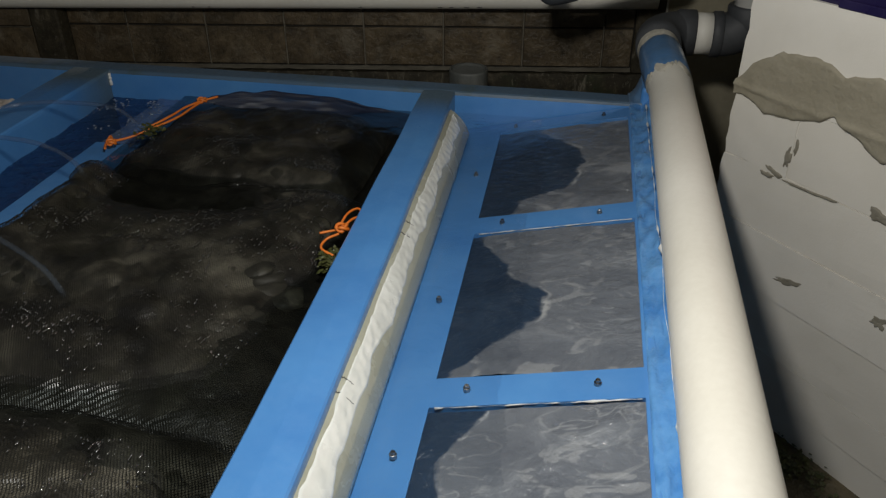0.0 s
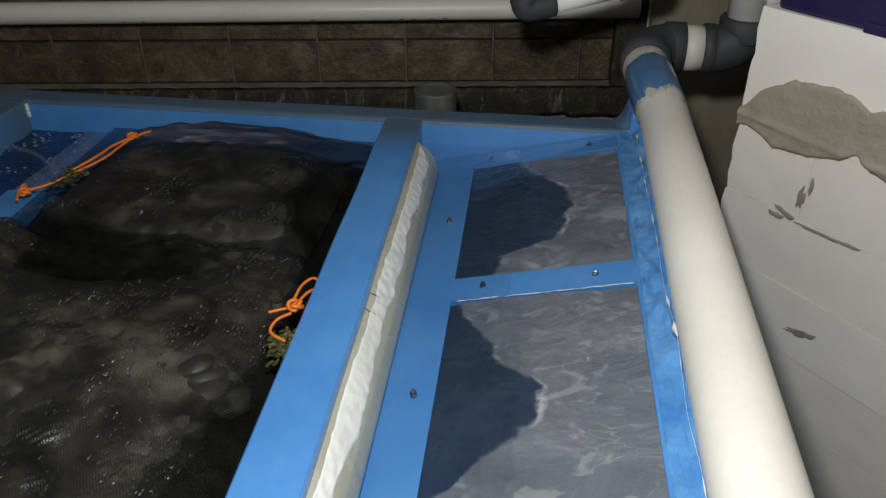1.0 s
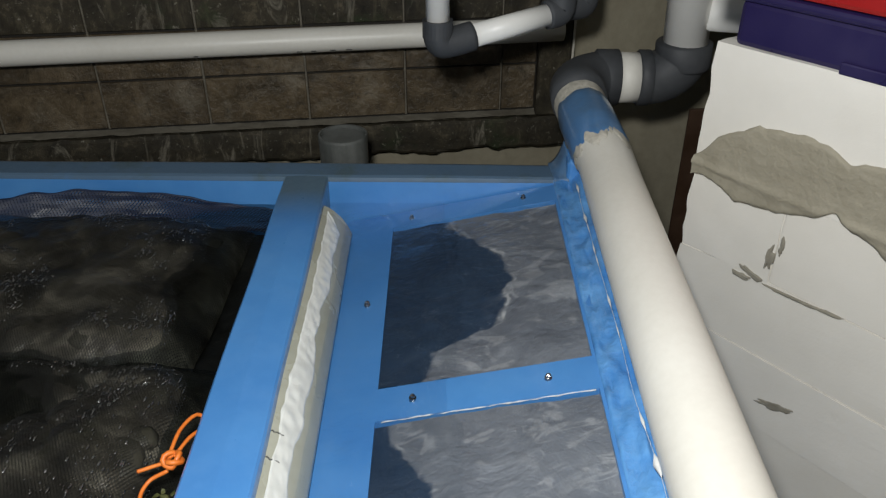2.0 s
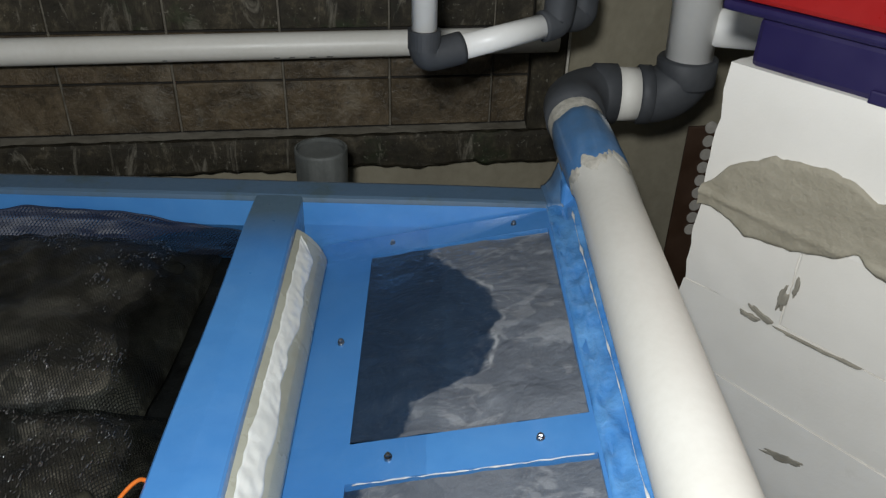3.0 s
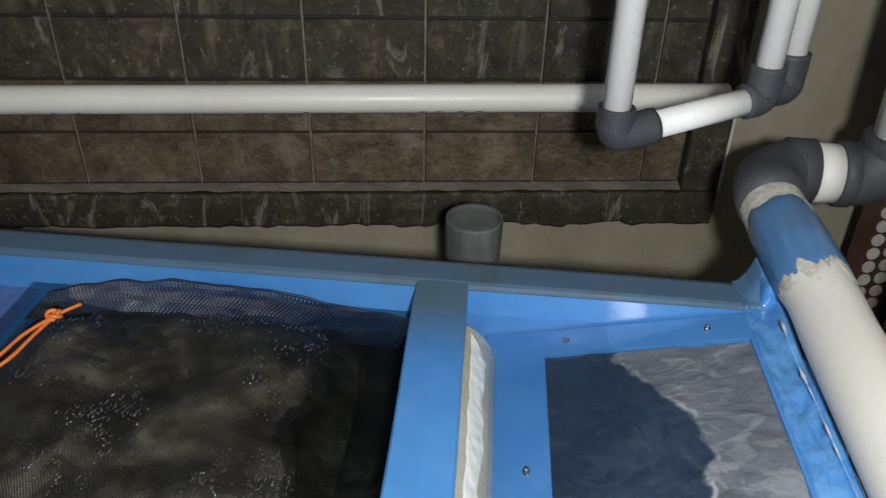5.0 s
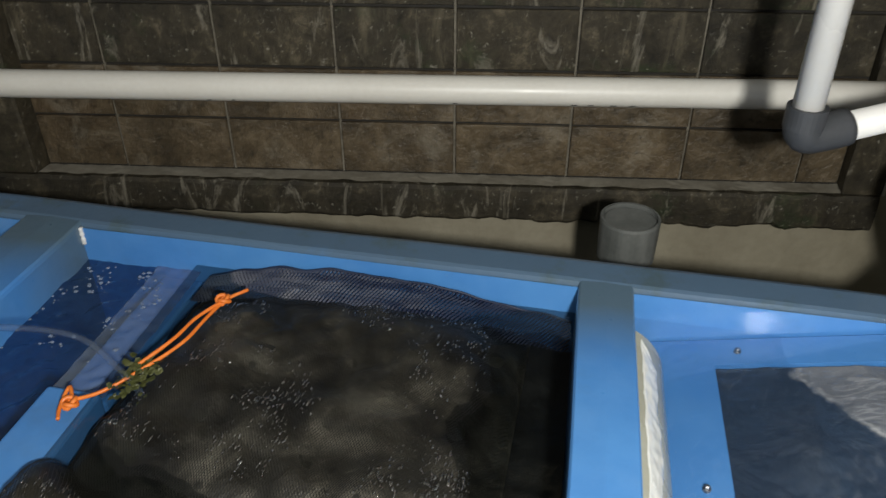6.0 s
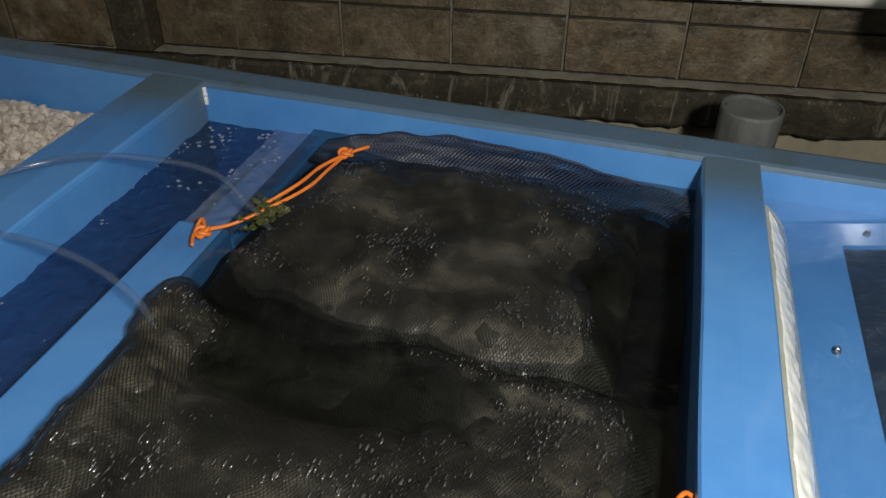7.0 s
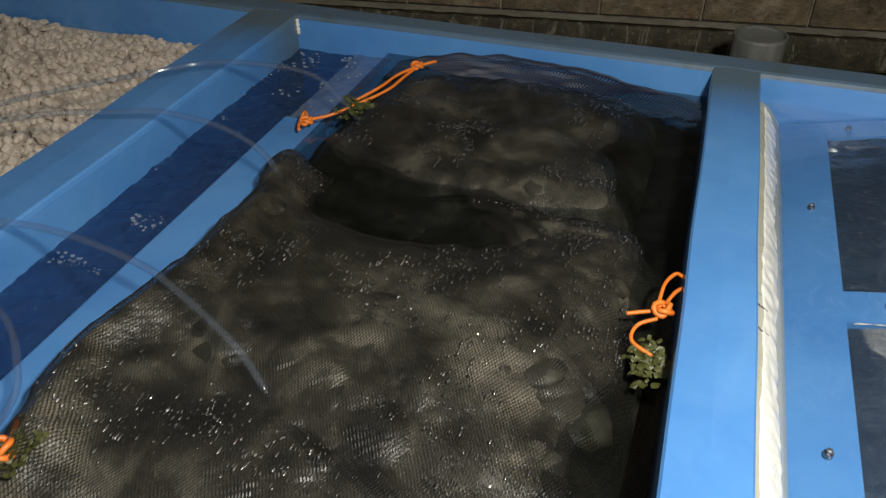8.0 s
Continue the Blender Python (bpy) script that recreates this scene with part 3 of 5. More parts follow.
def filter_mat(y0, y1, seedv):
    """A soft mat in one bay; attribute soaked grows towards the low side."""
    x0, x1 = 0.0945, 0.3375
    nu, nv = 60, 80
    bm = sheet(lambda u, v: (X(u, v), v, slope(u) - 0.0035 + 0.0030 * fn2(u, v, 15.0, seedv) + 0.0016 * fn2(u, v, 38.0, seedv) + 0.0008 * fn2(u, v, 90.0, seedv)), x0, x1, nu, y0 - 0.004, y1 + 0.004, nv)
    layer = bm.verts.layers.float.new("soaked")
    for v in bm.verts:
        u = (v.co.x - X(x0, v.co.y)) / (x1 - x0)
        w = (v.co.y - y1) / (y0 - y1)
        lobe = soak_lobe(w, seedv)
        v[layer] = 0.5 + 0.5 * max(-1, min(1, (lobe - u) * 2.2))
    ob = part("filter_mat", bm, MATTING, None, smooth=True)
    return tagged(ob, "wet grey filter mat, soaked dark along its low side", "filter mat", "filter mats in the screen")


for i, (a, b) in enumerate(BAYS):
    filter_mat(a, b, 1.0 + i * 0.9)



def film(y0, y1, seedv):
    """Thin sheet of water trickling down a mat, wrinkled in patches."""
    def at(u, v):
        q = (u - 0.0985) / 0.235
        patch = max(0.0, fn2(u, v, 9.0, seedv + 5) + 0.15 + 0.35 * q)
        w = fn2(u * 0.6, v + 0.3 * u, 120.0, seedv) + 0.25 * fn2(u, v, 200.0, seedv)
        return (X(u, v), v, slope(u) + 0.0012 + 0.0055 * min(1.0, patch) * w)
    bm = sheet(at, 0.0988, 0.3328, 160, y0 - 0.001, y1 + 0.001, 230)
    return tagged(part("water_film", bm, WATER_FILM, None, smooth=True), "thin wrinkled film of clear water over a filter mat", "water", "water films on the mats", kind="structure")


for i, (a, b) in enumerate(BAYS):
    film(a, b, 2.0 + i * 1.3)

# pale half-round pipe bonded to the dividing wall, its foot under water
pp = thing("submerged_pipe", (0.02, 0.3, 0.75), "pale half-round pipe against the dividing wall, its foot under water", "pipe")
HA, HB, HZ = 0.037, 0.046, 0.742


def half_round(deg, y, swell=0.0):
    """Point on the pipe: 0 degrees at the crest by the wall, 90 at the foot."""
    a = math.radians(deg)
    x, z = math.sin(a), math.cos(a)
    if deg < 90:  # a flattened, sloping face
        q = deg / 90
        x, z = x * 0.5 + q * 0.5, z * 0.5 + (1 - q) * 0.5
    return (X(0.0004, y) + (HA + swell) * x, y, HZ + HB * z + swell * math.cos(a) + 0.001 * fn2(1, y, 4.0))


END = 1.132
bm = sheet(lambda u, v: half_round(u, v), 0, 120, 28, FRONT + 0.02, END, 70)
inner = sheet(lambda u, v: half_round(u, v, -0.005), 0, 120, 28, END - 0.05, END, 4)
tmp = bpy.data.meshes.new("lining")
inner.to_mesh(tmp)
inner.free()
bm.from_mesh(tmp)
bpy.data.meshes.remove(tmp)
lip0 = [bm.verts.new(half_round(q * 4.0, END)) for q in range(31)]
lip1 = [bm.verts.new(half_round(q * 4.0, END, -0.005)) for q in range(31)]
for q in range(30):
    bm.faces.new((lip0[q], lip0[q + 1], lip1[q + 1], lip1[q]))
pale = part("barrel", bm, PIPE_BEIGE, pp, smooth=True)


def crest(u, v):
    """Ragged white strip painting the water film's highlight along the crest of the pipe."""
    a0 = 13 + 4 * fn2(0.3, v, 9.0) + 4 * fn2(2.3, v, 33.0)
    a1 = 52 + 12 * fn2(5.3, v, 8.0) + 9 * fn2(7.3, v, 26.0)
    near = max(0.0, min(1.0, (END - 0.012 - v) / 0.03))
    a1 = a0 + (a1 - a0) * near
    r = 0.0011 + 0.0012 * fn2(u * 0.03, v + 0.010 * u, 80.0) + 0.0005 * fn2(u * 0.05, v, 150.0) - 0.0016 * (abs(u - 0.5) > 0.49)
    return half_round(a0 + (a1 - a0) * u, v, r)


for y, h in ((0.322, 0.9), (0.345, 0.6), (0.655, 0.8), (0.688, 0.5)):
    bm = bmesh.new()
    sweep(bm, [half_round(4 + 40 * h * i / 9, y + 0.003 * fn2(i * 0.4, y, 3.0), 0.0006) for i in range(10)], 0.0007, 6)
    part("scratch", bm, MARK, pale, "short dark scratch")
part("crest_film", sheet(crest, 0, 1, 14, FRONT + 0.05, END - 0.012, 560), CREST, pale, "glossy white strip painted as the wet highlight on the crest", smooth=True)

# ---- water ----


def ripple(x, y):
    """Rings spreading from where the pale pipe's mouth lets water out."""
    d = math.hypot(x - 0.055, (y - 1.135) * 1.2)
    return math.exp(-d / 0.045) * math.sin(d / 0.0026 + 3 * fn2(x, y, 25.0)) if d < 0.25 else 0.0


def water(name, x0, x1, y0, y1, z, mat, label, amp=0.0006, nx=60, ny=150, ring=0.0):
    bm = sheet(lambda u, v: (X(u, v), v, z + amp * (fn2(u, v, 30.0, 2.0) + 0.5 * fn2(u, v, 75.0, 5.0)) + ring * ripple(u, v) + (0.0018 * fn2(u * 0.5, v, 85.0, 8.0) if amp > 0.002 else 0)), x0, x1, nx, y0, y1, ny)
    return tagged(part(name, bm, mat, None, smooth=True), label, "water", kind="structure")


water("water_screen_chamber", -0.001, 0.31, FRONT, 1.197, 0.7590, WATER, "shallow clear water over the low side of the screen", 0.0007, 100, 420, 0.0028)
water("water_bag_chamber", -0.58, -0.066, FRONT, 1.197, 0.7545, WATER_DARK, "dark water around the net bags", 0.0003, 90, 220)
water("water_channel", -0.749, -0.6405, FRONT, 1.197, 0.741, WATER_BLUE, "rippled dark blue water in the side channel", 0.0030, 50, 680)
water("water_overflow", -0.640, -0.575, 0.9452, 1.197, 0.7435, WATER_SPILL, "foaming water running over the low lip", 0.0030, 60, 70)

# ---- net bags full of filter media ----


def nodule(x, y, seedv):
    """1 on top of a rounded clump of media, 0 between clumps."""
    p = Vector((x * 24 + 0.35 * fn2(x, y, 30.0, seedv), y * 24, seedv * 3.7))
    d = noise.voronoi(p)[0][0]
    big = max(0.0, min(1.0, 0.55 + 1.3 * fn2(x, y, 7.0, seedv + 12)))
    return max(0.0, 1 - d * d * 2.6) * big


def bag_height(x, y, seedv, x0, x1, y0, y1, top, edge):
    """Height of a slumped bag: a pillow with lumps and folds."""
    u = (x - x0) / (x1 - x0) * 2 - 1
    v = (y - y0) / (y1 - y0) * 2 - 1
    dome = max(0.0, 1 - abs(u) ** 4.0) ** 0.5 * max(0.0, 1 - abs(v) ** 4.0) ** 0.5
    lump = 0.011 * fn2(x, y, 8.0, seedv) + 0.006 * fn2(x, y, 19.0, seedv + 3) + 0.0016 * fn2(x, y, 55.0, seedv + 6)
    fold = 0.012 * abs(fn2(x * 0.5 + y, y, 6.0, seedv + 9))
    return edge + (top - edge) * dome + (lump - fold + 0.0065 * nodule(x, y, seedv)) * (0.35 + 0.65 * dome)


def net_mesh(height, outline, pitch, width, name, parent, mat):
    """Knotless netting: thin crossing strands laid over the bag's surface."""
    x0, x1, y0, y1 = outline
    verts, faces = [], []
    mx, my = (x0 + x1) / 2, (y0 + y1) / 2
    half = math.hypot(x1 - x0, y1 - y0) / 2
    run_s = np.arange(-half, half, pitch * 1.1)
    for d in (0, 1):
        dx, dy = (0.50, 0.866) if d == 0 else (-0.50, 0.866)
        nx, ny = -dy, dx
        for off in np.arange(-half, half, pitch):
            xs, ys = mx + nx * off + dx * run_s, my + ny * off + dy * run_s
            run = None
            for k in np.nonzero((xs > x0) & (xs < x1) & (ys > y0) & (ys < y1))[0]:
                x, y = float(xs[k]), float(ys[k])
                wob = 0.0012 * noise.noise(Vector((x * 40, y * 40, d)))
                z = height(x, y) + 0.0012 + 0.0004 * ((k + d) % 2)
                i = len(verts)
                verts.append((x - nx * width + wob, y - ny * width, z))
                verts.append((x + nx * width + wob, y + ny * width, z + 0.0002))
                if run is not None:
                    faces.append((run, i, i + 1, run + 1))
                run = i
    me = bpy.data.meshes.new(name)
    me.from_pydata(verts, [], faces)
    me.materials.append(mat)
    ob = new(name, me)
    return hang(ob, parent)


def media(height, outline, count, seedv, parent, sink):
    """Rounded lumps of filter media under the net."""
    rng = random.Random(seedv)
    base = bmesh.new()
    bmesh.ops.create_icosphere(base, subdivisions=2, radius=1.0)
    bv = [v.co.copy() for v in base.verts]
    bf = [[v.index for v in f.verts] for f in base.faces]
    base.free()
    x0, x1, y0, y1 = outline
    verts, faces = [], []
    for k in range(count):
        x, y = rng.uniform(max(x0 + 0.05, -0.505), x1 - 0.05), rng.uniform(y0 + 0.05, y1 - 0.05)
        r = rng.uniform(0.013, 0.030)
        if abs(height(x + 0.022, y) - height(x - 0.022, y)) > 0.016 or abs(height(x, y + 0.022) - height(x, y - 0.022)) > 0.016:
            continue
        sx, sy, sz = rng.uniform(0.8, 1.5), rng.uniform(0.8, 1.5), rng.uniform(0.35, 0.6)
        z = height(x, y) - sink - r * sz * rng.uniform(0.92, 1.2)
        i = len(verts)
        for c in bv:
            w = 1 + 0.28 * noise.noise(c * 1.6 + Vector((k, 0, 0)))
            verts.append((x + c.x * r * sx * w, y + c.y * r * sy * w, z + c.z * r * sz * w))
        faces += [[i + q for q in f] for f in bf]
    me = bpy.data.meshes.new("media")
    me.from_pydata(verts, [], faces)
    for p in me.polygons:
        p.use_smooth = True
    me.materials.append(LUMP)
    ob = hang(new("media", me), parent)
    return tagged(ob, "silt-covered rounded filter media", kind="stuff")


def bump_at(x, y, cx, cy, rx, ry):
    return math.exp(-((x - cx) / rx) ** 2 - ((y - cy) / ry) ** 2)


def net_bag(seedv, outline, top, edge, pitch, label, nlump, shape):
    x0, x1, y0, y1 = outline
    bag = thing("net_bag", ((x0 + x1) / 2, (y0 + y1) / 2, edge), label, "net bag", "net bags of filter media")

    def height(x, y):
        return bag_height(x, y, seedv, x0, x1, y0, y1, top, edge) + shape(x, y)

    inner = sheet(lambda u, v: (u, v, height(u, v) - 0.0040), x0, x1, 130, y0, y1, 140)
    part("filling", inner, SILT, bag, smooth=True)
    net_mesh(height, outline, pitch, 0.00029, "net", bag, NET)
    media(height, outline, nlump, int(seedv * 10), bag, 0.0058)
    return bag, height


bag_far, h_far = net_bag(3.1, (-0.560, -0.118, 0.803, 1.185), 0.770, 0.712, 0.0027, "black net bag of filter media tied with orange rope", 120,
                         lambda x, y: 0.014 * bump_at(x, y, -0.20, 0.86, 0.11, 0.035) + 0.006 * bump_at(x, y, -0.45, 0.95, 0.10, 0.10) - 0.012 * bump_at(x, y, -0.34, 1.02, 0.07, 0.05))


def bag_edge(y):
    """Where the slumped bag ends on the low partition."""
    return float(np.interp(y, (0.27, 0.35, 0.38, 0.44, 0.50, 0.56, 0.70, 0.77, 0.84, 0.87), (-0.530, -0.532, -0.551, -0.568, -0.542, -0.527, -0.533, -0.556, -0.582, -0.575)))


def over_edge(x, y):
    """Keeps the bag up on the partition as far as its edge, then drops it away."""
    d = x - bag_edge(y) + 0.003 * fn2(x, y, 60.0)
    return 0.030 * math.exp(-((d - 0.02) / 0.03) ** 2) - (0.09 * min(1.0, -d / 0.006) if d < 0 else 0.0)


bag_mid, h_mid = net_bag(7.4, (-0.606, -0.066, 0.270, 0.852), 0.780, 0.712, 0.0027, "bulging black net bag with silty media showing through", 330,
                         lambda x, y: 0.016 * bump_at(x, y, -0.13, 0.74, 0.05, 0.09) - 0.046 * bump_at(x, y, -0.36, 0.745, 0.13, 0.055) + 0.012 * bump_at(x, y, -0.30, 0.55, 0.16, 0.09) + 0.010 * bump_at(x, y, -0.54, 0.80, 0.04, 0.04) + over_edge(x, y))
bag_near, h_near = net_bag(5.7, (-0.560, -0.060, -0.40, 0.300), 0.778, 0.712, 0.0029, "black net bag of filter media close to the edge", 240,
                           lambda x, y: 0.0)

# black sheet added under the bags to keep the gaps beside them dark
ln = sheet(lambda u, v: (X(u, v), v, 0.700 + 0.022 * fn2(u, v, 9.0, 4.0) + 0.008 * fn2(u, v, 30.0, 2.0)), -0.574, -0.0675, 40, FRONT + 0.005, 1.188, 140)
tagged(part("net_liner", ln, GAP_BLACK, None, smooth=True), "black sheet added under the bags to darken the gaps", "net")


def drops(height, outline, count, seedv, parent):
    """Beads of water clinging to the wet net, in patches."""
    rg = random.Random(seedv)
    x0, x1, y0, y1 = outline
    base = bmesh.new()
    bmesh.ops.create_icosphere(base, subdivisions=2, radius=1.0)
    bv = [v.co.copy() for v in base.verts]
    bf = [[v.index for v in f.verts] for f in base.faces]
    base.free()
    verts, faces = [], []
    n = 0
    while n < count:
        x, y = rg.uniform(x0 + 0.02, x1 - 0.01), rg.uniform(y0 + 0.01, y1 - 0.03)
        if fn2(x, y, 9.0, seedv) + 0.4 * fn2(x, y, 33.0, seedv + 1) + 0.7 * bump_at(x, y, -0.22, 0.850, 0.11, 0.03) + 0.6 * bump_at(x, y, -0.13, 0.72, 0.05, 0.10) + 0.4 * bump_at(x, y, -0.20, 0.50, 0.08, 0.10) < rg.uniform(-0.1, 0.6):
            continue
        n += 1
        z = height(x, y)
        if z < height(x, y + 0.012) + rg.uniform(-0.003, 0.001):  # they sit on the crests that face the light
            continue
        if z < 0.752:
            continue
        r = 0.0004 + 0.0009 * rg.random() ** 3
        stretch = rg.uniform(1.0, 3.8)
        i = len(verts)
        for c in bv:
            verts.append((x + c.x * r, y + c.y * r * stretch, z + 0.0012 + c.z * r * 0.9))
        faces += [[i + q for q in f] for f in bf]
    me = bpy.data.meshes.new("water_bead")
    me.from_pydata(verts, [], faces)
    for p in me.polygons:
        p.use_smooth = True
    me.materials.append(DROP)
    tagged(hang(new("water_bead", me), parent), "glinting beads of water", kind="stuff")


drops(h_far, (-0.560, -0.118, 0.803, 1.185), 3300, 2, bag_far)
drops(h_mid, (-0.575, -0.066, 0.270, 0.852), 4600, 5, bag_mid)
drops(h_near, (-0.560, -0.060, 0.0, 0.300), 1100, 9, bag_near)

# loose hem of the far bag hanging on the back wall


def hem_z(x):
    t = (x + 0.560) / 0.495
    return 0.742 + 0.036 * math.sin(math.pi * min(1, max(0, t)) ** 0.8) + 0.006 * fn2(x, 0, 14.0)


def hem_pt(x, s):
    """s from 0 at the bag to 1 at the top of the hem."""
    y = 1.135 + 0.055 * s - 0.004 * fn2(x, s, 18.0)
    return Vector((x, y, 0.742 + (hem_z(x) - 0.742) * s ** 0.7 + 0.003 * fn2(x, s, 30.0)))


verts, faces = [], []
NX, NS = 96, 8
for d in (1, -1):
    for i in range(-NS, NX):
        run = None
        for j in range(NS + 1):
            k = i + d * j if d == 1 else i + (NS - j)
            if not 0 <= k <= NX:
                run = None
                continue
            p = hem_pt(-0.560 + 0.490 * k / NX, j / NS)
            q = len(verts)
            verts += [tuple(p + Vector((-0.0009, 0, 0.0009))), tuple(p + Vector((0.0009, 0, -0.0009)))]
            if run is not None:
                faces.append((run, q, q + 1, run + 1))
            run = q
me = bpy.data.meshes.new("hem")
me.from_pydata(verts, [], faces)
me.materials.append(NET_BLUE)
hem = tagged(hang(new("hem", me), bag_far), "dark blue net hem", kind="stuff")
bm = bmesh.new()
sweep(bm, [hem_pt(-0.560 + 0.49 * i / 90, 1.0) for i in range(91)], 0.0017, 8)
part("hem_cord", bm, NET_BLUE, hem, smooth=True)

# ---- orange tie ropes ----


def rope(points, label, r=0.0022):
    t = thing("tie_rope", points[0][0], label, "rope", "orange tie ropes")
    for p in points:
        bm = bmesh.new()
        sweep(bm, bez(p, 10), r, 8, wobble=0.15)
        part("strand", bm, ORANGE, t, smooth=True)
    return t


def knot(t, p, s=0.006):
    bm = bmesh.new()
    x, y, z = p
    loop = [(x + s * math.sin(a) * (1 + 0.4 * math.cos(1.5 * a)), y + s * math.cos(a) * 1.1, z + 0.5 * s * math.sin(1.5 * a)) for a in [i * 4 * math.pi / 26 for i in range(27)]]
    sweep(bm, loop, 0.0026, 8)
    part("knot", bm, ORANGE, t, smooth=True)


r1 = rope([[(-0.462, 1.112, 0.790), (-0.480, 1.088, 0.789), (-0.489, 1.055, 0.786), (-0.497, 1.010, 0.783), (-0.522, 0.965, 0.778), (-0.550, 0.930, 0.772), (-0.576, 0.915, 0.768)],
           [(-0.478, 1.092, 0.790), (-0.498, 1.050, 0.789), (-0.508, 1.010, 0.786), (-0.530, 0.968, 0.779)],
           [(-0.576, 0.915, 0.768), (-0.590, 0.930, 0.770), (-0.586, 0.905, 0.764), (-0.578, 0.890, 0.764)]], "orange nylon rope tying the far net bag")
knot(r1, (-0.482, 1.086, 0.791))
knot(r1, (-0.577, 0.911, 0.768))
r2 = rope([[(-0.050, 0.706, 0.786), (-0.058, 0.702, 0.792), (-0.066, 0.682, 0.793), (-0.068, 0.655, 0.790)],
           [(-0.048, 0.692, 0.786), (-0.056, 0.674, 0.790), (-0.063, 0.652, 0.789)],
           [(-0.068, 0.648, 0.786), (-0.080, 0.645, 0.784), (-0.094, 0.640, 0.782)],
           [(-0.066, 0.640, 0.784), (-0.082, 0.632, 0.778), (-0.084, 0.614, 0.774), (-0.064, 0.604, 0.770)]], "looped orange nylon rope against the dividing wall", 0.0019)
knot(r2, (-0.063, 0.648, 0.790), 0.0065)
r3 = rope([[(-0.540, 0.330, 0.785), (-0.515, 0.310, 0.790), (-0.500, 0.285, 0.790)], [(-0.530, 0.345, 0.785), (-0.512, 0.320, 0.789), (-0.506, 0.290, 0.789)]], "orange nylon rope end on the near net bag")
knot(r3, (-0.513, 0.312, 0.792), 0.009)

B0X = [(0.560, 0.92), (0.605, 0.86), (0.655, 0.80), (0.70, 0.74)]

# tufts of weed at the rope ties


def weed(name, c, n, spread, seedv):
    rng = random.Random(seedv)
    bm = bmesh.new()
    for k in range(n):
        p = Vector(c) + Vector((rng.gauss(0, spread), rng.gauss(0, spread * 1.6), rng.uniform(-0.003, 0.006)))
        a = rng.uniform(0, 6.28)
        d = Vector((math.cos(a), math.sin(a), rng.uniform(-0.2, 0.6))) * rng.uniform(0.004, 0.011)
        s = Vector((-d.y, d.x, 0.002)) * 0.42
        up = Vector((0, 0, 0.0012))
        v = [bm.verts.new(q) for q in (p, p + d * 0.25 + s * 0.75, p + d * 0.65 + s + up, p + d + up * 0.4, p + d * 0.65 - s, p + d * 0.25 - s * 0.75 + up)]
        bm.faces.new(v)
    return tagged(part(name, bm, LEAF, None), "small tuft of olive-green weed or moss", "weed", kind="stuff")


weed("weed_tuft", (-0.522, 0.962, 0.774), 130, 0.010, 3)
weed("weed_tuft", (-0.068, 0.602, 0.764), 150, 0.007, 5)
weed("weed_tuft", (-0.505, 0.318, 0.786), 60, 0.008, 8)

for k in range(7):
    p = B0X[k % 4]
    weed("moss_tuft", (p[0] + 0.02 * (k % 3), p[1] - 0.02 * (k % 2), GROUND + 0.006), 70, 0.014, 20 + k)

# beads of foam on the spilling water
rg = random.Random(31)
bm = bmesh.new()
for k in range(900):
    x, y = rg.uniform(-0.745, -0.66 if k % 2 else -0.60), rg.uniform(0.55 if k % 2 else 0.95, 0.93 if k % 2 else 1.19)
    if fn2(x, y, 22.0, 3.0) < (0.30 if k % 2 else 0.14):
        continue
    r = 0.0008 + 0.0020 * rg.random() ** 2
    bmesh.ops.create_icosphere(bm, subdivisions=2, radius=r, matrix=Matrix.Translation((X(x, y), y, 0.7445 if y > 0.94 else 0.742)) @ Matrix.Diagonal((1.2, 1.0, 0.55, 1)))
tagged(part("foam", bm, FOAM, None, smooth=True), "small foam bubbles on the overflow water", "foam", kind="stuff")

# ---- pale gravel in the far chamber ----
rng = random.Random(11)
verts, faces = [], []
base = bmesh.new()
bmesh.ops.create_icosphere(base, subdivisions=1, radius=1.0)
bv = [v.co.copy() for v in base.verts]
bf = [[v.index for v in f.verts] for f in base.faces]
base.free()
for k in range(5200):
    x, y = rng.uniform(-1.72, -0.85), rng.uniform(0.25, 1.185)
    r = rng.uniform(0.005, 0.012)
    z = 0.722 + 0.010 * fn2(x, y, 8.0) + rng.uniform(-0.004, 0.004)
    i = len(verts)
    sx, sy, sz = rng.uniform(0.7, 1.4), rng.uniform(0.7, 1.4), rng.uniform(0.6, 1.0)
    for c in bv:
        w = r * (1 + 0.3 * noise.noise(c * 1.7 + Vector((k * 0.7, 0, 0))))
        verts.append((X(x, y) + c.x * w * sx, y + c.y * w * sy, z + c.z * w * sz))
    faces += [[i + q for q in f] for f in bf]
me = bpy.data.meshes.new("gravel")
me.from_pydata(verts, [], faces)
me.materials.append(MEDIA_WHITE)
tagged(new("gravel", me), "pale coral gravel filling the side chamber", "gravel", kind="stuff")
tagged(part("gravel_bed", solid(bmesh.new(), plan(-1.738, -0.837, FRONT + 0.01, 1.195), GROUND + 0.03, 0.718), MEDIA_WHITE), "packed pale gravel bed in the side chamber", "gravel", kind="stuff")

# ---- clear hoses over the channel ----


def hose(points, r=0.0038):
    t = thing("air_hose", points[0], "thin clear vinyl hose looping over the channel", "hose", "clear hoses")
    bm = bmesh.new()
    sweep(bm, bez(points, 14), r, 14, cap=False)
    part("tube", bm, CLEAR_HOSE, t, smooth=True)


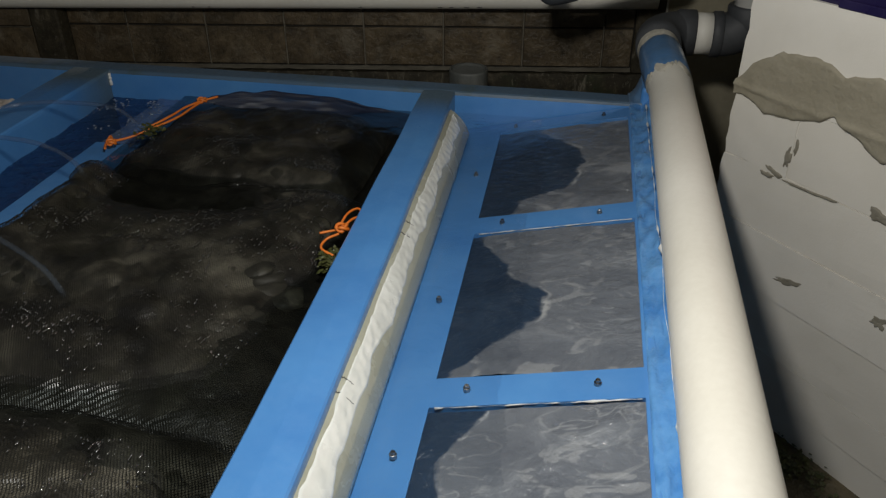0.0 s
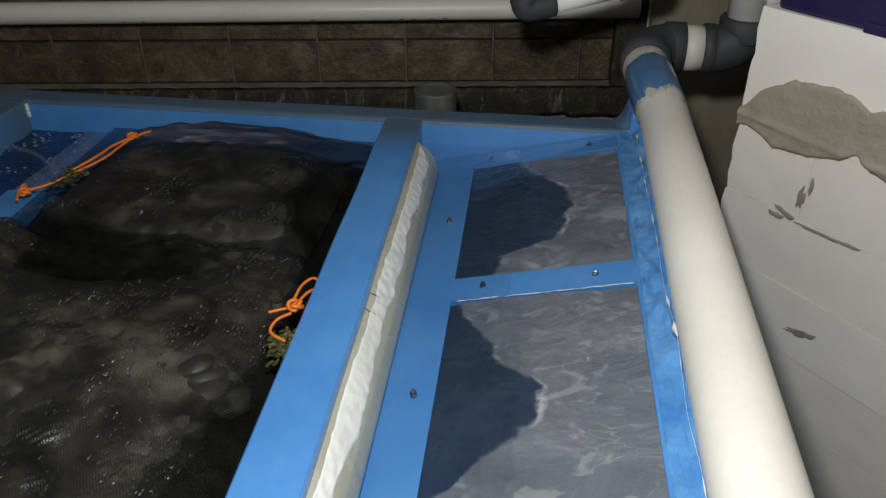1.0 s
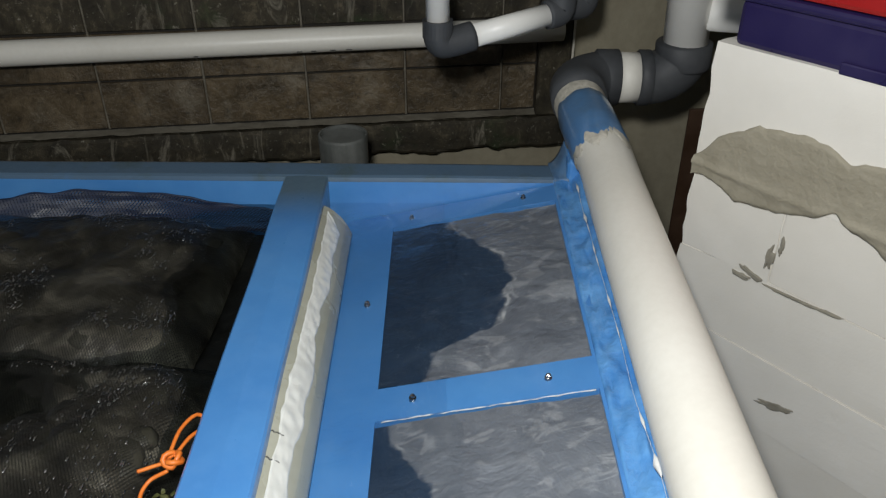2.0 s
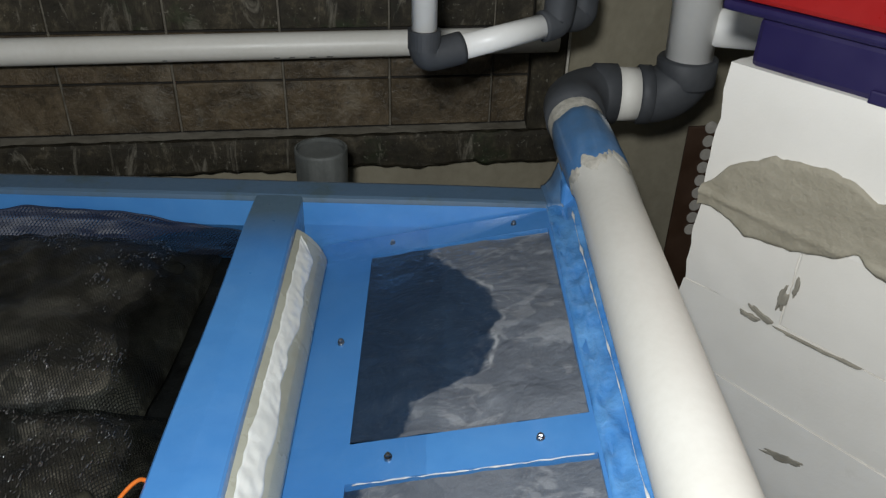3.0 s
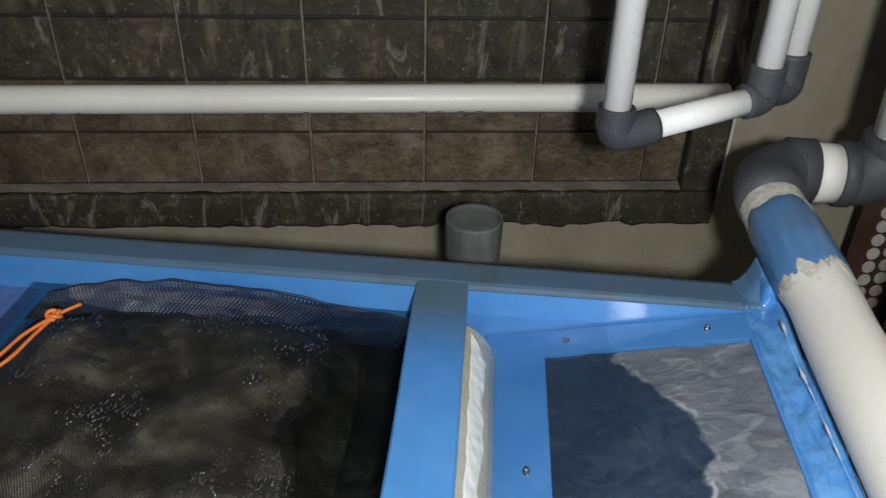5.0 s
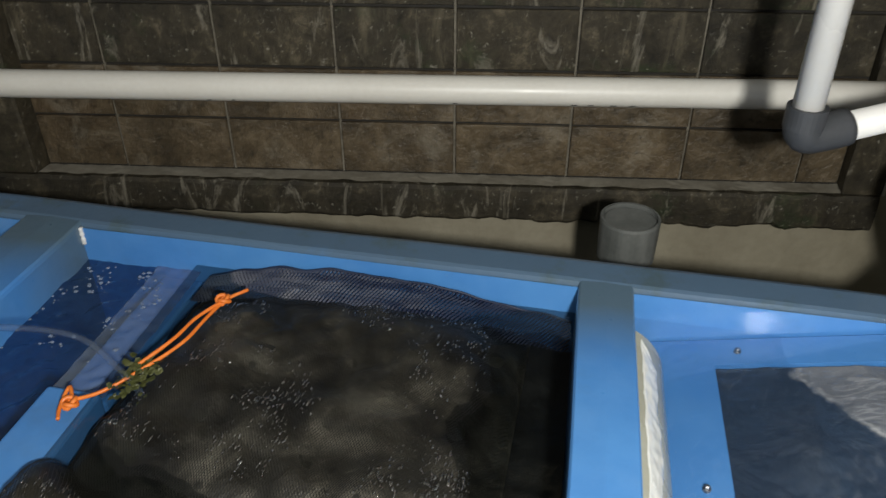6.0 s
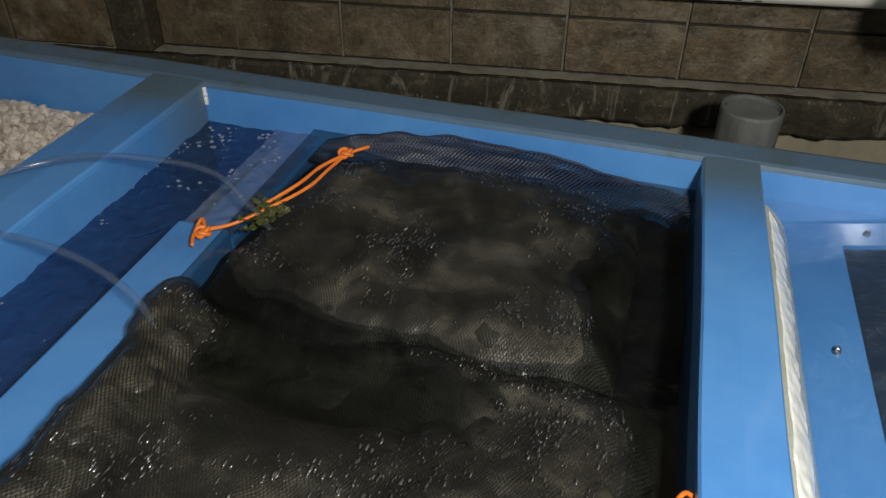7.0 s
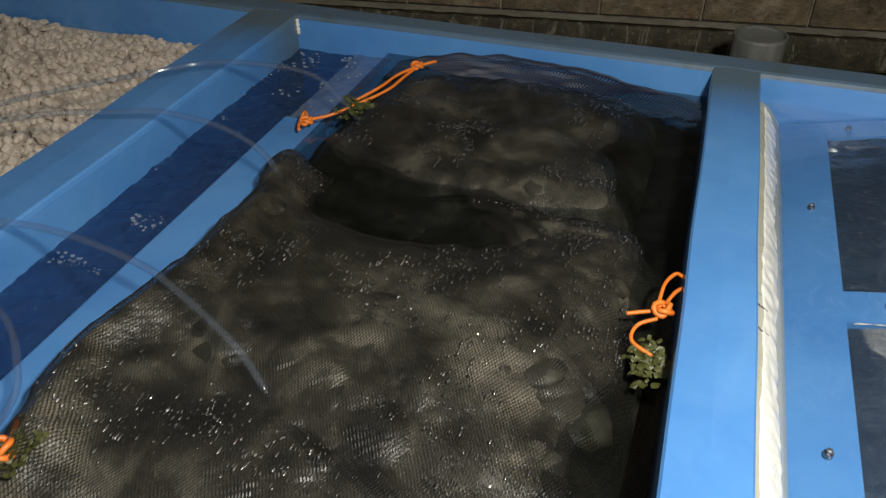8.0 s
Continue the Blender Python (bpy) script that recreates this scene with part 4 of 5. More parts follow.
hose([(-1.02, 0.72, 0.79), (-0.90, 0.785, 0.815), (-0.80, 0.86, 0.825), (-0.735, 0.925, 0.825), (-0.66, 0.955, 0.82), (-0.59, 0.965, 0.81), (-0.545, 0.955, 0.785), (-0.51, 0.94, 0.765)])
hose([(-1.02, 0.70, 0.778), (-0.86, 0.74, 0.812), (-0.754, 0.767, 0.82), (-0.70, 0.780, 0.822), (-0.61, 0.772, 0.82), (-0.545, 0.757, 0.802), (-0.51, 0.742, 0.764), (-0.49, 0.735, 0.735)])
hose([(-0.92, 0.47, 0.806), (-0.80, 0.515, 0.815), (-0.71, 0.527, 0.817), (-0.64, 0.532, 0.816), (-0.54, 0.518, 0.815), (-0.48, 0.498, 0.812), (-0.40, 0.465, 0.798), (-0.36, 0.445, 0.770), (-0.34, 0.435, 0.745)])
hose([(-0.86, 0.46, 0.806), (-0.72, 0.458, 0.808), (-0.62, 0.428, 0.798), (-0.568, 0.385, 0.785), (-0.552, 0.355, 0.778), (-0.548, 0.315, 0.772)], 0.0032)

# ---- the big pipe on the right-hand rim, its elbow and riser ----
big = thing("drain_pipe", (0.405, 0.3, 0.80), "large cream drain pipe laid along the tank rim", "pipe")
PX, PR = 0.4005, 0.039


def pipe_axis(y):
    return (PX + 0.006 * (y - 0.7) - 0.092 * max(0.0, y - 1.13), y, 0.840 + 0.012 * (y - 0.7) + 0.10 * max(0.0, y - 1.10))


bm = bmesh.new()
sweep(bm, [pipe_axis(y) for y in [FRONT + (1.345 - FRONT) * i / 80 for i in range(81)]], PR, 56, cap=True)
bigb = part("barrel", bm, WHITE_PVC, big, smooth=True)


def collar(y0, y1, r, mat, name, rag0, rag1, seedv, label=""):
    """A ragged painted or crusted coat round the pipe."""
    bm = bmesh.new()
    seg, n = 72, 10
    rings = []
    for j in range(n + 1):
        ring = []
        for k in range(seg):
            a = 2 * math.pi * k / seg
            ca, sa = math.cos(a), math.sin(a)
            e0 = y0 + rag0 * noise.noise(Vector((ca * 2.5, sa * 2.5, seedv))) + rag0 * 0.5 * noise.noise(Vector((ca * 8, sa * 8, seedv)))
            e1 = y1 + rag1 * noise.noise(Vector((ca * 2.5, sa * 2.5, seedv + 4)))
            y = e0 + (e1 - e0) * j / n
            rr = r + 0.0008 * noise.noise(Vector((ca * 4, sa * 4, y * 40))) - (0.0016 if j in (0, n) else 0)
            c = pipe_axis(y)
            ring.append(bm.verts.new((c[0] + ca * rr, y, c[2] + sa * rr)))
        rings.append(ring)
    for a, b in zip(rings, rings[1:]):
        for k in range(seg):
            bm.faces.new((a[k], b[k], b[(k + 1) % seg], a[(k + 1) % seg]))
    return part(name, bm, mat, bigb, label, smooth=True)


collar(1.168, 1.295, PR + 0.0030, BLUE_COAT, "painted_coat", 0.020, 0.008, 2.0, "blue gelcoat brushed over the pipe")
collar(1.150, 1.215, PR + 0.0018, CRUST, "glue_patch", 0.030, 0.004, 5.0, "flaking cream resin at the paint edge")
collar(1.285, 1.335, PR + 0.0016, CRUST, "dusty_end", 0.006, 0.003, 8.0, "dusty grey bare end of the pipe")


def fairing():
    """Blue laminate swept up from the back rim to the pipe."""
    def at(u, v):
        # u along y, v from the rim up onto the pipe
        y = 1.197 + u * 0.058
        c = pipe_axis(y)
        r = PR + 0.0045
        a1 = math.radians(212)
        hx, hz = c[0] + r * math.cos(a1), c[2] + r * math.sin(a1)
        lx, lz = 0.338 - 0.004 * u, RIM + 0.0005
        s = v
        up = min(1.0, max(0.0, u / 0.55))
        hz = lz + (hz - lz) * up * up * (3 - 2 * up)
        bend = s ** 2.0
        return (lx + (hx - lx) * s, y, lz + (hz - lz) * bend + 0.0015 * fn2(s * 0.1, y, 40.0))
    bm = sheet(at, 0, 1, 12, 0, 1, 14)
    ext = bmesh.ops.extrude_face_region(bm, geom=bm.faces[:])
    for g in ext["geom"]:
        if isinstance(g, bmesh.types.BMVert):
            g.co.z = RIM - 0.03
    bmesh.ops.recalc_face_normals(bm, faces=bm.faces)
    return bm


part("pipe_fairing", fairing(), BLUE_COAT, tank, "blue laminate faired up to the pipe", smooth=True)
part("pipe_saddle", box(0.356, 0.450, 1.196, 1.246, 0.770, 0.832, 0.008, 3), BLUE, tank, smooth=False)
# white bead of sealant between rim and pipe
bm = bmesh.new()
sweep(bm, [(PX - 0.0375 + 0.003 * fn2(0, y, 9.0), y, 0.816 + 0.006 * fn2(3, y, 9.0)) for y in [FRONT + 0.01 + (1.14 - FRONT) * i / 140 for i in range(141)]], [max(0.0002, 0.0002 + 0.0060 * fn2(7, i * 0.1, 5.0)) for i in range(141)], 8)
tagged(part("sealant_bead", bm, SEALANT, big, "thin white sealant line", smooth=True))
# elbow to the right
fit_ = thing("elbow_fitting", (0.47, 1.43, 0.80), "dark grey pipe elbows joining the drain to a riser", "pipe fitting")
EZ = 0.877
EY, ER, RXX = 1.430, 0.0440, 0.568
bm = bmesh.new()
pts = [(0.3860, 1.325, EZ - 0.003)] + arc((0.4560, 1.360, EZ), (-1, 0, 0), (0, 1, 0), 0.070, 0, math.pi / 2, 16) + [(0.4600, EY, EZ)]
sweep(bm, pts, ER, 44)
elbow1 = part("elbow", bm, GREY_PVC, fit_, smooth=True)
for x0, x1, r in ((0.424, 0.463, ER + 0.003), (0.495, 0.516, ER + 0.0025)):
    bm = bmesh.new()
    sweep(bm, [(x0, EY, EZ), (x0 + 0.003, EY, EZ), (x1 - 0.0015, EY, EZ), (x1, EY, EZ)], [r - 0.003, r, r, r - 0.002], 44)
    part("socket_lip", bm, GREY_PVC, elbow1, smooth=True)
bm = bmesh.new()
sweep(bm, [(0.458, EY, EZ), (0.499, EY, EZ)], ER - 0.002, 44)
part("white_ring", bm, WHITE_PVC, fit_, "white pipe showing between sockets", smooth=True)
bm = bmesh.new()
pts = [(0.495, EY, EZ)] + arc((RXX - 0.052, EY, EZ + 0.052), (0, 0, -1), (1, 0, 0), 0.052, 0, math.pi / 2, 14) + [(RXX, EY, EZ + 0.060)]
sweep(bm, pts, ER, 44)
part("riser_elbow", bm, GREY_PVC, fit_, smooth=True)
bm = bmesh.new()
sweep(bm, [(RXX, EY, EZ + 0.020), (RXX, EY, EZ + 0.024), (RXX - 0.002, EY, EZ + 0.060), (RXX - 0.002, EY, EZ + 0.062)], [ER, ER + 0.002, ER + 0.002, ER - 0.001], 44)
part("riser_socket", bm, GREY_PVC, fit_, smooth=True)
riser = thing("riser_pipe", (RXX, EY, EZ + 0.07), "cream vertical riser pipe with a side branch", "pipe")
bm = bmesh.new()
sweep(bm, [(RXX, EY, EZ + 0.04), (RXX - 0.050, EY, 2.3)], 0.0360, 40)
part("barrel", bm, LIT_PVC, riser, smooth=True)
bm = bmesh.new()
sweep(bm, [(RXX + 0.02, EY - 0.01, EZ + 0.112), (RXX + 0.26, EY + 0.04, EZ + 0.084)], 0.028, 32)
part("branch", bm, LIT_PVC, riser, smooth=True)

# ---- small pipes on the wall ----
hp = thing("wall_pipe", (-0.3, 1.58, 0.88), "long cream pipe running along the tiled wall", "pipe")


def hp_pt(x):
    p = wall_pt(x, 0.052, 0.8755 + 0.0085 * (x + 1) * 0.7)
    return p


bm = bmesh.new()
sweep(bm, [hp_pt(-2.4 + 2.80 * i / 20) for i in range(21)], 0.0235, 32)
hpb = part("barrel", bm, WHITE_PVC, hp, smooth=True)
rngm = random.Random(3)
for cxm in (-0.30, -0.112, -0.085, -0.050, -0.02, -0.70, -0.66):
    x, wd = cxm, rngm.uniform(0.006, 0.014)
    p = hp_pt(x)

    def mk(u, v):
        a = math.radians(221 + 8 * v)
        q = hp_pt(x + u * wd)
        return (q[0], q[1] + 0.0239 * math.cos(a), q[2] + 0.0239 * math.sin(a))
    part("print_mark", sheet(mk, 0, 1, 4, 0, 1, 3), MARK, hpb, "faint black printed dashes")

sp = thing("supply_pipe", (0.16, 1.29, 0.96), "thin white supply pipe with dark grey elbows", "pipe")
VX, VY = 0.1625, 1.292
bm = bmesh.new()
sweep(bm, [(VX, VY, 1.0), (VX - 0.008, VY, 2.3)], 0.0172, 28)
part("down_pipe", bm, LIT_PVC, sp, smooth=True)
u2 = (Vector((0.336, 1.365, 1.0)) - Vector((VX, VY, 0.972)))
d2 = u2.normalized()
bm = bmesh.new()
zc = 0.972
pts = bez([(VX, VY, 1.008), (VX, VY, 0.990), Vector((VX, VY, zc + 0.003)) + d2 * 0.006, Vector((VX, VY, zc)) + d2 * 0.024, Vector((VX, VY, zc)) + d2 * 0.056], 5)
sweep(bm, pts, 0.0222, 28)
part("elbow", bm, GREY_PVC, sp, smooth=True)
bm = bmesh.new()
sweep(bm, [(VX, VY, 0.985), (VX, VY, 1.010)], 0.0226, 28)
part("elbow_socket", bm, GREY_PVC, sp, smooth=False)
bm = bmesh.new()
q0, q1 = Vector((VX, VY, zc)) + d2 * 0.05, Vector((0.336, 1.365, 1.0))
sweep(bm, [q0, q1], 0.0172, 28)
part("link_pipe", bm, LIT_PVC, sp, smooth=True)
for ex, ey, ztop in ((0.352, 1.372, 1.045), (0.392, 1.415, 1.050)):
    bm = bmesh.new()
    st = Vector((0.328, 1.361, 0.999)) if ex < 0.37 else Vector((0.352, 1.395, 1.004))
    sweep(bm, bez([st, (ex - 0.004, ey - 0.002, 1.003), (ex, ey, 1.020), (ex, ey, ztop)], 6), 0.0222, 24)
    part("elbow", bm, GREY_PVC, sp, smooth=True)
    bm = bmesh.new()
    sweep(bm, [(ex, ey, ztop - 0.01), (ex - 0.008, ey, 2.3)], 0.0168, 24)
    part("up_pipe", bm, LIT_PVC, sp, smooth=True)

# ---- grey stub behind the tank ----
st = thing("pipe_stub", (-0.005, 1.40, GROUND), "open grey pipe stub standing behind the tank", "pipe")
bm = bmesh.new()
SXY = (-0.005, 1.40)
sweep(bm, [(*SXY, z) for z in (GROUND, 0.715, 0.719, 0.780, 0.784)], [0.035, 0.035, 0.0415, 0.0430, 0.0420], 44, cap=False)
sweep(bm, [(*SXY, z) for z in (0.765, 0.7836)], 0.0390, 44, cap=False)
ro = [bm.verts.new((SXY[0] + 0.0421 * math.cos(a), SXY[1] + 0.0421 * math.sin(a), 0.7840)) for a in [2 * math.pi * i / 44 for i in range(44)]]
ri = [bm.verts.new((SXY[0] + 0.0389 * math.cos(a), SXY[1] + 0.0389 * math.sin(a), 0.7842)) for a in [2 * math.pi * i / 44 for i in range(44)]]
for i in range(44):
    bm.faces.new((ro[i], ro[(i + 1) % 44], ri[(i + 1) % 44], ri[i]))
stb = part("barrel", bm, STUB_GREY, st, smooth=False)
bm = bmesh.new()
sweep(bm, [(-0.005, 1.40, 0.770), (-0.005, 1.40, 0.777), (-0.005, 1.40, 0.779)], [0.0388, 0.0388, 0.035], 30)
part("plug", bm, STUB_GREY, stb)

# ---- crate on the block wall, perforated board behind ----
BD = Vector((0.64, -0.768, 0)).normalized()  # along the block wall
BNV = Vector((0.768, 0.64, 0)).normalized()  # into the block wall
B0 = Vector((0.4985, 1.0745, 0))


def bpt(s, d, z):
    p = B0 + BD * s + BNV * d
    return (p.x, p.y, z)


def bsolid(bm, s0, s1, d0, d1, z0, z1, bevel=0.0):
    c = [bpt(s0, d0, 0)[:2], bpt(s1, d0, 0)[:2], bpt(s1, d1, 0)[:2], bpt(s0, d1, 0)[:2]]
    return solid(bm, c, z0, z1, bevel, 2)


crate = thing("plastic_crate", bpt(0.25, 0.2, 1.046), "navy plastic crate with a red lid on the block wall", "crate")
part("body", bsolid(bmesh.new(), 0.020, 0.46, 0.004, 0.33, 1.0465, 1.100, 0.007), NAVY, crate)
part("rim", bsolid(bmesh.new(), -0.022, 0.49, -0.004, 0.355, 1.0985, 1.1105, 0.005), NAVY, crate)
part("rim_end", bsolid(bmesh.new(), -0.022, -0.011, -0.004, 0.355, 1.111, 1.29, 0.004), NAVY, crate)
part("lid", bsolid(bmesh.new(), -0.0105, 0.485, -0.002, 0.350, 1.111, 1.29, 0.006), RED, crate, "red plastic lid")
part("foot", bsolid(bmesh.new(), 0.15, 0.42, -0.002, 0.0035, 1.0465, 1.060, 0.002), NAVY, crate)

board = thing("perforated_board", (0.80, 1.76, GROUND), "brown perforated plastic board leaning on the wall", "board")


def board_pt(u, v, off=0.0):
    """u across, v up; it leans back a little on the wall."""
    x = 0.672 + u * 0.985
    return (x, WY + WS * x - 0.125 + v * 0.02 - off, GROUND + 0.01 + v)


def slab_on_board(u0, u1, v0, v1, off0, off1):
    bm = bmesh.new()
    q = ((u0, v0), (u1, v0), (u1, v1), (u0, v1))
    f = [bm.verts.new(board_pt(u, v, off1)) for u, v in q]
    b = [bm.verts.new(board_pt(u, v, off0)) for u, v in q]
    bm.faces.new(f)
    bm.faces.new(b[::-1])
    for i in range(4):
        bm.faces.new((f[i], b[i], b[(i + 1) % 4], f[(i + 1) % 4]))
    bmesh.ops.recalc_face_normals(bm, faces=bm.faces)
    bmesh.ops.bevel(bm, geom=bm.edges[:], offset=0.0015, segments=1, affect="EDGES")
    return bm


def disc(u, v, off, parent):
    # pale disc standing for a hole, the light behind it put into the colour
    bm = bmesh.new()
    for n, r, o in ((18, 0.0119, 0.0022), (18, 0.0126, -0.001)):
        ring = [bm.verts.new(board_pt(u + r * math.cos(a), v + r * math.sin(a), off + o)) for a in [2 * math.pi * i / n for i in range(n)]]
        if o > 0:
            top = ring
            bm.faces.new(ring)
    for i in range(18):
        bm.faces.new((ring[i], ring[(i + 1) % 18], top[(i + 1) % 18], top[i]))
    part("hole_disc", bm, PALE, parent)


part("sheet", slab_on_board(0.0, 0.42, 0.0, 0.415, -0.008, 0.0), BROWN, board)
for col in range(2):
    for row in range(9):
        disc(0.046 + col * 0.031, 0.185 + row * 0.0285 + col * 0.004, 0.0, board)
rack = thing("perforated_rack", (0.9, 1.66, GROUND), "dark grey perforated plastic rack beside the brown board", "rack")
part("post", slab_on_board(0.110, 0.190, 0.0, 0.62, 0.012, 0.050), DARK_GREY, rack)
part("panel", slab_on_board(0.030, 0.50, 0.600, 1.05, 0.002, 0.010), DARK_GREY, rack)
for col in range(3):
    for row in range(11):
        disc(0.052 + col * 0.034, 0.640 + row * 0.034 + (col % 2) * 0.015, 0.010, rack)

# ---- block wall on the right ----
bw = thing("block_wall", bpt(0.3, 0.05, GROUND), "low wall of white aerated concrete blocks with mortar smears", "wall", kind="structure")
rngb = random.Random(21)
COURSES = [(0.365, 0.440), (0.443, 0.547), (0.550, 0.657), (0.660, 0.768), (0.7705, 0.884), (0.8865, 1.0455)]


def block_mesh(length, height, end):
    bm = bmesh.new()
    solid(bm, [(0, 0), (length, 0), (length, 0.10), (0, 0.10)], 0, height, 0.0 if end else 0.0014, 1)
    if end:  # the crumbled end of a course
        bmesh.ops.subdivide_edges(bm, edges=bm.edges[:], cuts=9, use_grid_fill=True)
        for v in bm.verts:
            near = math.exp(-v.co.x / 0.02)
            chip = max(0.0, noise.noise(Vector((3.0, v.co.y * 25, v.co.z * 30 + height * 90))) + 0.25) * near
            v.co.x += 0.007 * chip
            if v.co.z > height * 0.97:
                v.co.z -= 0.006 * near * max(0.0, noise.noise(v.co * 40) + 0.3)
    for v in bm.verts:
        v.co += Vector((0.002 * noise.noise(v.co * 30), 0.0008 * noise.noise(v.co * 25), 0.0015 * noise.noise(v.co * 28 + Vector((7, 0, 0)))))
    me = bpy.data.meshes.new("block")
    bm.to_mesh(me)
    bm.free()
    me.materials.append(BLOCK)
    return me


ang = math.atan2(BD.y, BD.x)
for i, (z0, z1) in enumerate(COURSES):
    s = (0.004 * rngb.uniform(-1, 1) - 0.004) if i % 2 == 0 else 0.0
    cuts = [s, 0.134, 0.44, 0.75, 1.06, 1.36] if i == 4 else [s, 0.58 + 0.06 * (i % 2), 0.93, 1.24, 1.40]
    for a, c in zip(cuts, cuts[1:]):
        ob = hang(new("block", block_mesh(c - a - 0.0008, z1 - z0 + 0.0022, a == cuts[0])), bw)
        ob.matrix_basis = Matrix.Translation(bpt(a, rngb.uniform(-0.0012, 0.0012), z0)) @ Matrix.Rotation(ang, 4, "Z")
part("mortar_bed", bsolid(bmesh.new(), 0.004, 1.38, 0.0022, 0.096, GROUND, 1.040), BLOCK, bw)


def smear(cs, cz, rs, rz, seedv, tilt=0.0, rag=0.3, thick=0.003, mat=MORTAR):
    """A thin uneven-edged patch, proud of the blocks: cracks and chips with shade painted dark."""
    bm = bmesh.new()
    seg, n = 64, 7
    mid = bm.verts.new(bpt(cs, -thick, cz))
    prev = None
    for j in range(1, n + 1):
        q = j / n
        ring = []
        for k in range(seg):
            a = 2 * math.pi * k / seg
            w = 1 + rag * noise.noise(Vector((math.cos(a) * 1.6, math.sin(a) * 1.6, seedv))) + rag * 0.28 * noise.noise(Vector((math.cos(a) * 5, math.sin(a) * 5, seedv)))
            ds, dz = rs * q * w * math.cos(a), rz * q * w * math.sin(a)
            s, z = cs + ds, cz + dz + tilt * ds
            t = thick * (1 - q ** 6) + 0.0012 * noise.noise(Vector((s * 35, z * 60, seedv))) - (0.004 if j == n else 0)
            ring.append(bm.verts.new(bpt(s, -t - 0.0012, z)))
        for k in range(seg):
            k2 = (k + 1) % seg
            bm.faces.new((mid, ring[k], ring[k2]) if prev is None else (prev[k], ring[k], ring[k2], prev[k2]))
        prev = ring
    bmesh.ops.recalc_face_normals(bm, faces=bm.faces)
    part("crack_mark", bm, mat, bw, smooth=True)




def mortar_band():
    """Mortar spread along a bed joint, lobed above and below, with a trowelled ridge at the joint."""
    ts, tz = (0.0, 0.013, 0.028, 0.076, 0.132, 0.165, 0.190, 0.205, 0.25, 0.33, 0.5, 0.8, 1.36), (0.901, 0.912, 0.935, 0.966, 0.972, 0.970, 0.956, 0.963, 0.972, 0.955, 0.962, 0.950, 0.955)
    bs, bz = (0.0, 0.019, 0.045, 0.068, 0.128, 0.171, 0.189, 0.210, 0.231, 0.28, 0.35, 0.6, 1.36), (0.872, 0.876, 0.868, 0.857, 0.865, 0.879, 0.892, 0.881, 0.874, 0.850, 0.862, 0.858, 0.860)

    def at(u, v):
        top = float(np.interp(u, ts, tz)) + 0.004 * fn2(u, 1, 40.0) + 0.002 * fn2(u, 4, 110.0)
        bot = float(np.interp(u, bs, bz)) + 0.004 * fn2(u, 7, 40.0) + 0.002 * fn2(u, 9, 110.0)
        z = bot + (top - bot) * v
        edge = min(v, 1 - v) * 14
        t = 0.0045 * min(1.0, edge) ** 0.5 + 0.0012 * fn2(u, z, 45.0, 2.0) + 0.0006 * fn2(u * 0.3, z, 160.0, 5.0) + 0.0030 * math.exp(-((z - 0.893 + 0.02 * u) / 0.004) ** 2) - (0.006 if v in (0, 1) else 0)
        return bpt(u, -t, z)
    return sheet(at, 0.0005, 1.36, 300, 0, 1, 26)


part("mortar_band", mortar_band(), MORTAR, bw, "smooth grey mortar spread over the joint", smooth=True)
for cs, cz, rs, rz, sd, tl in ((0.112, 0.772, 0.018, 0.004, 1.0, -0.3), (0.098, 0.764, 0.014, 0.003, 3.0, 0.0), (0.128, 0.806, 0.005, 0.020, 4.0, 0.2), (0.140, 0.826, 0.003, 0.012, 5.0, 0.0),
                               (0.185, 0.768, 0.045, 0.0022, 7.0, 0.05), (0.30, 0.778, 0.022, 0.008, 8.0, -0.1), (0.345, 0.752, 0.035, 0.012, 11.0, -0.3),
                               (0.185, 0.600, 0.026, 0.006, 12.0, 0.25), (0.35, 0.62, 0.014, 0.010, 13.0, 0.0)):
    smear(cs, cz, rs, rz, sd, tl, 0.9, 0.0012, CRACK)

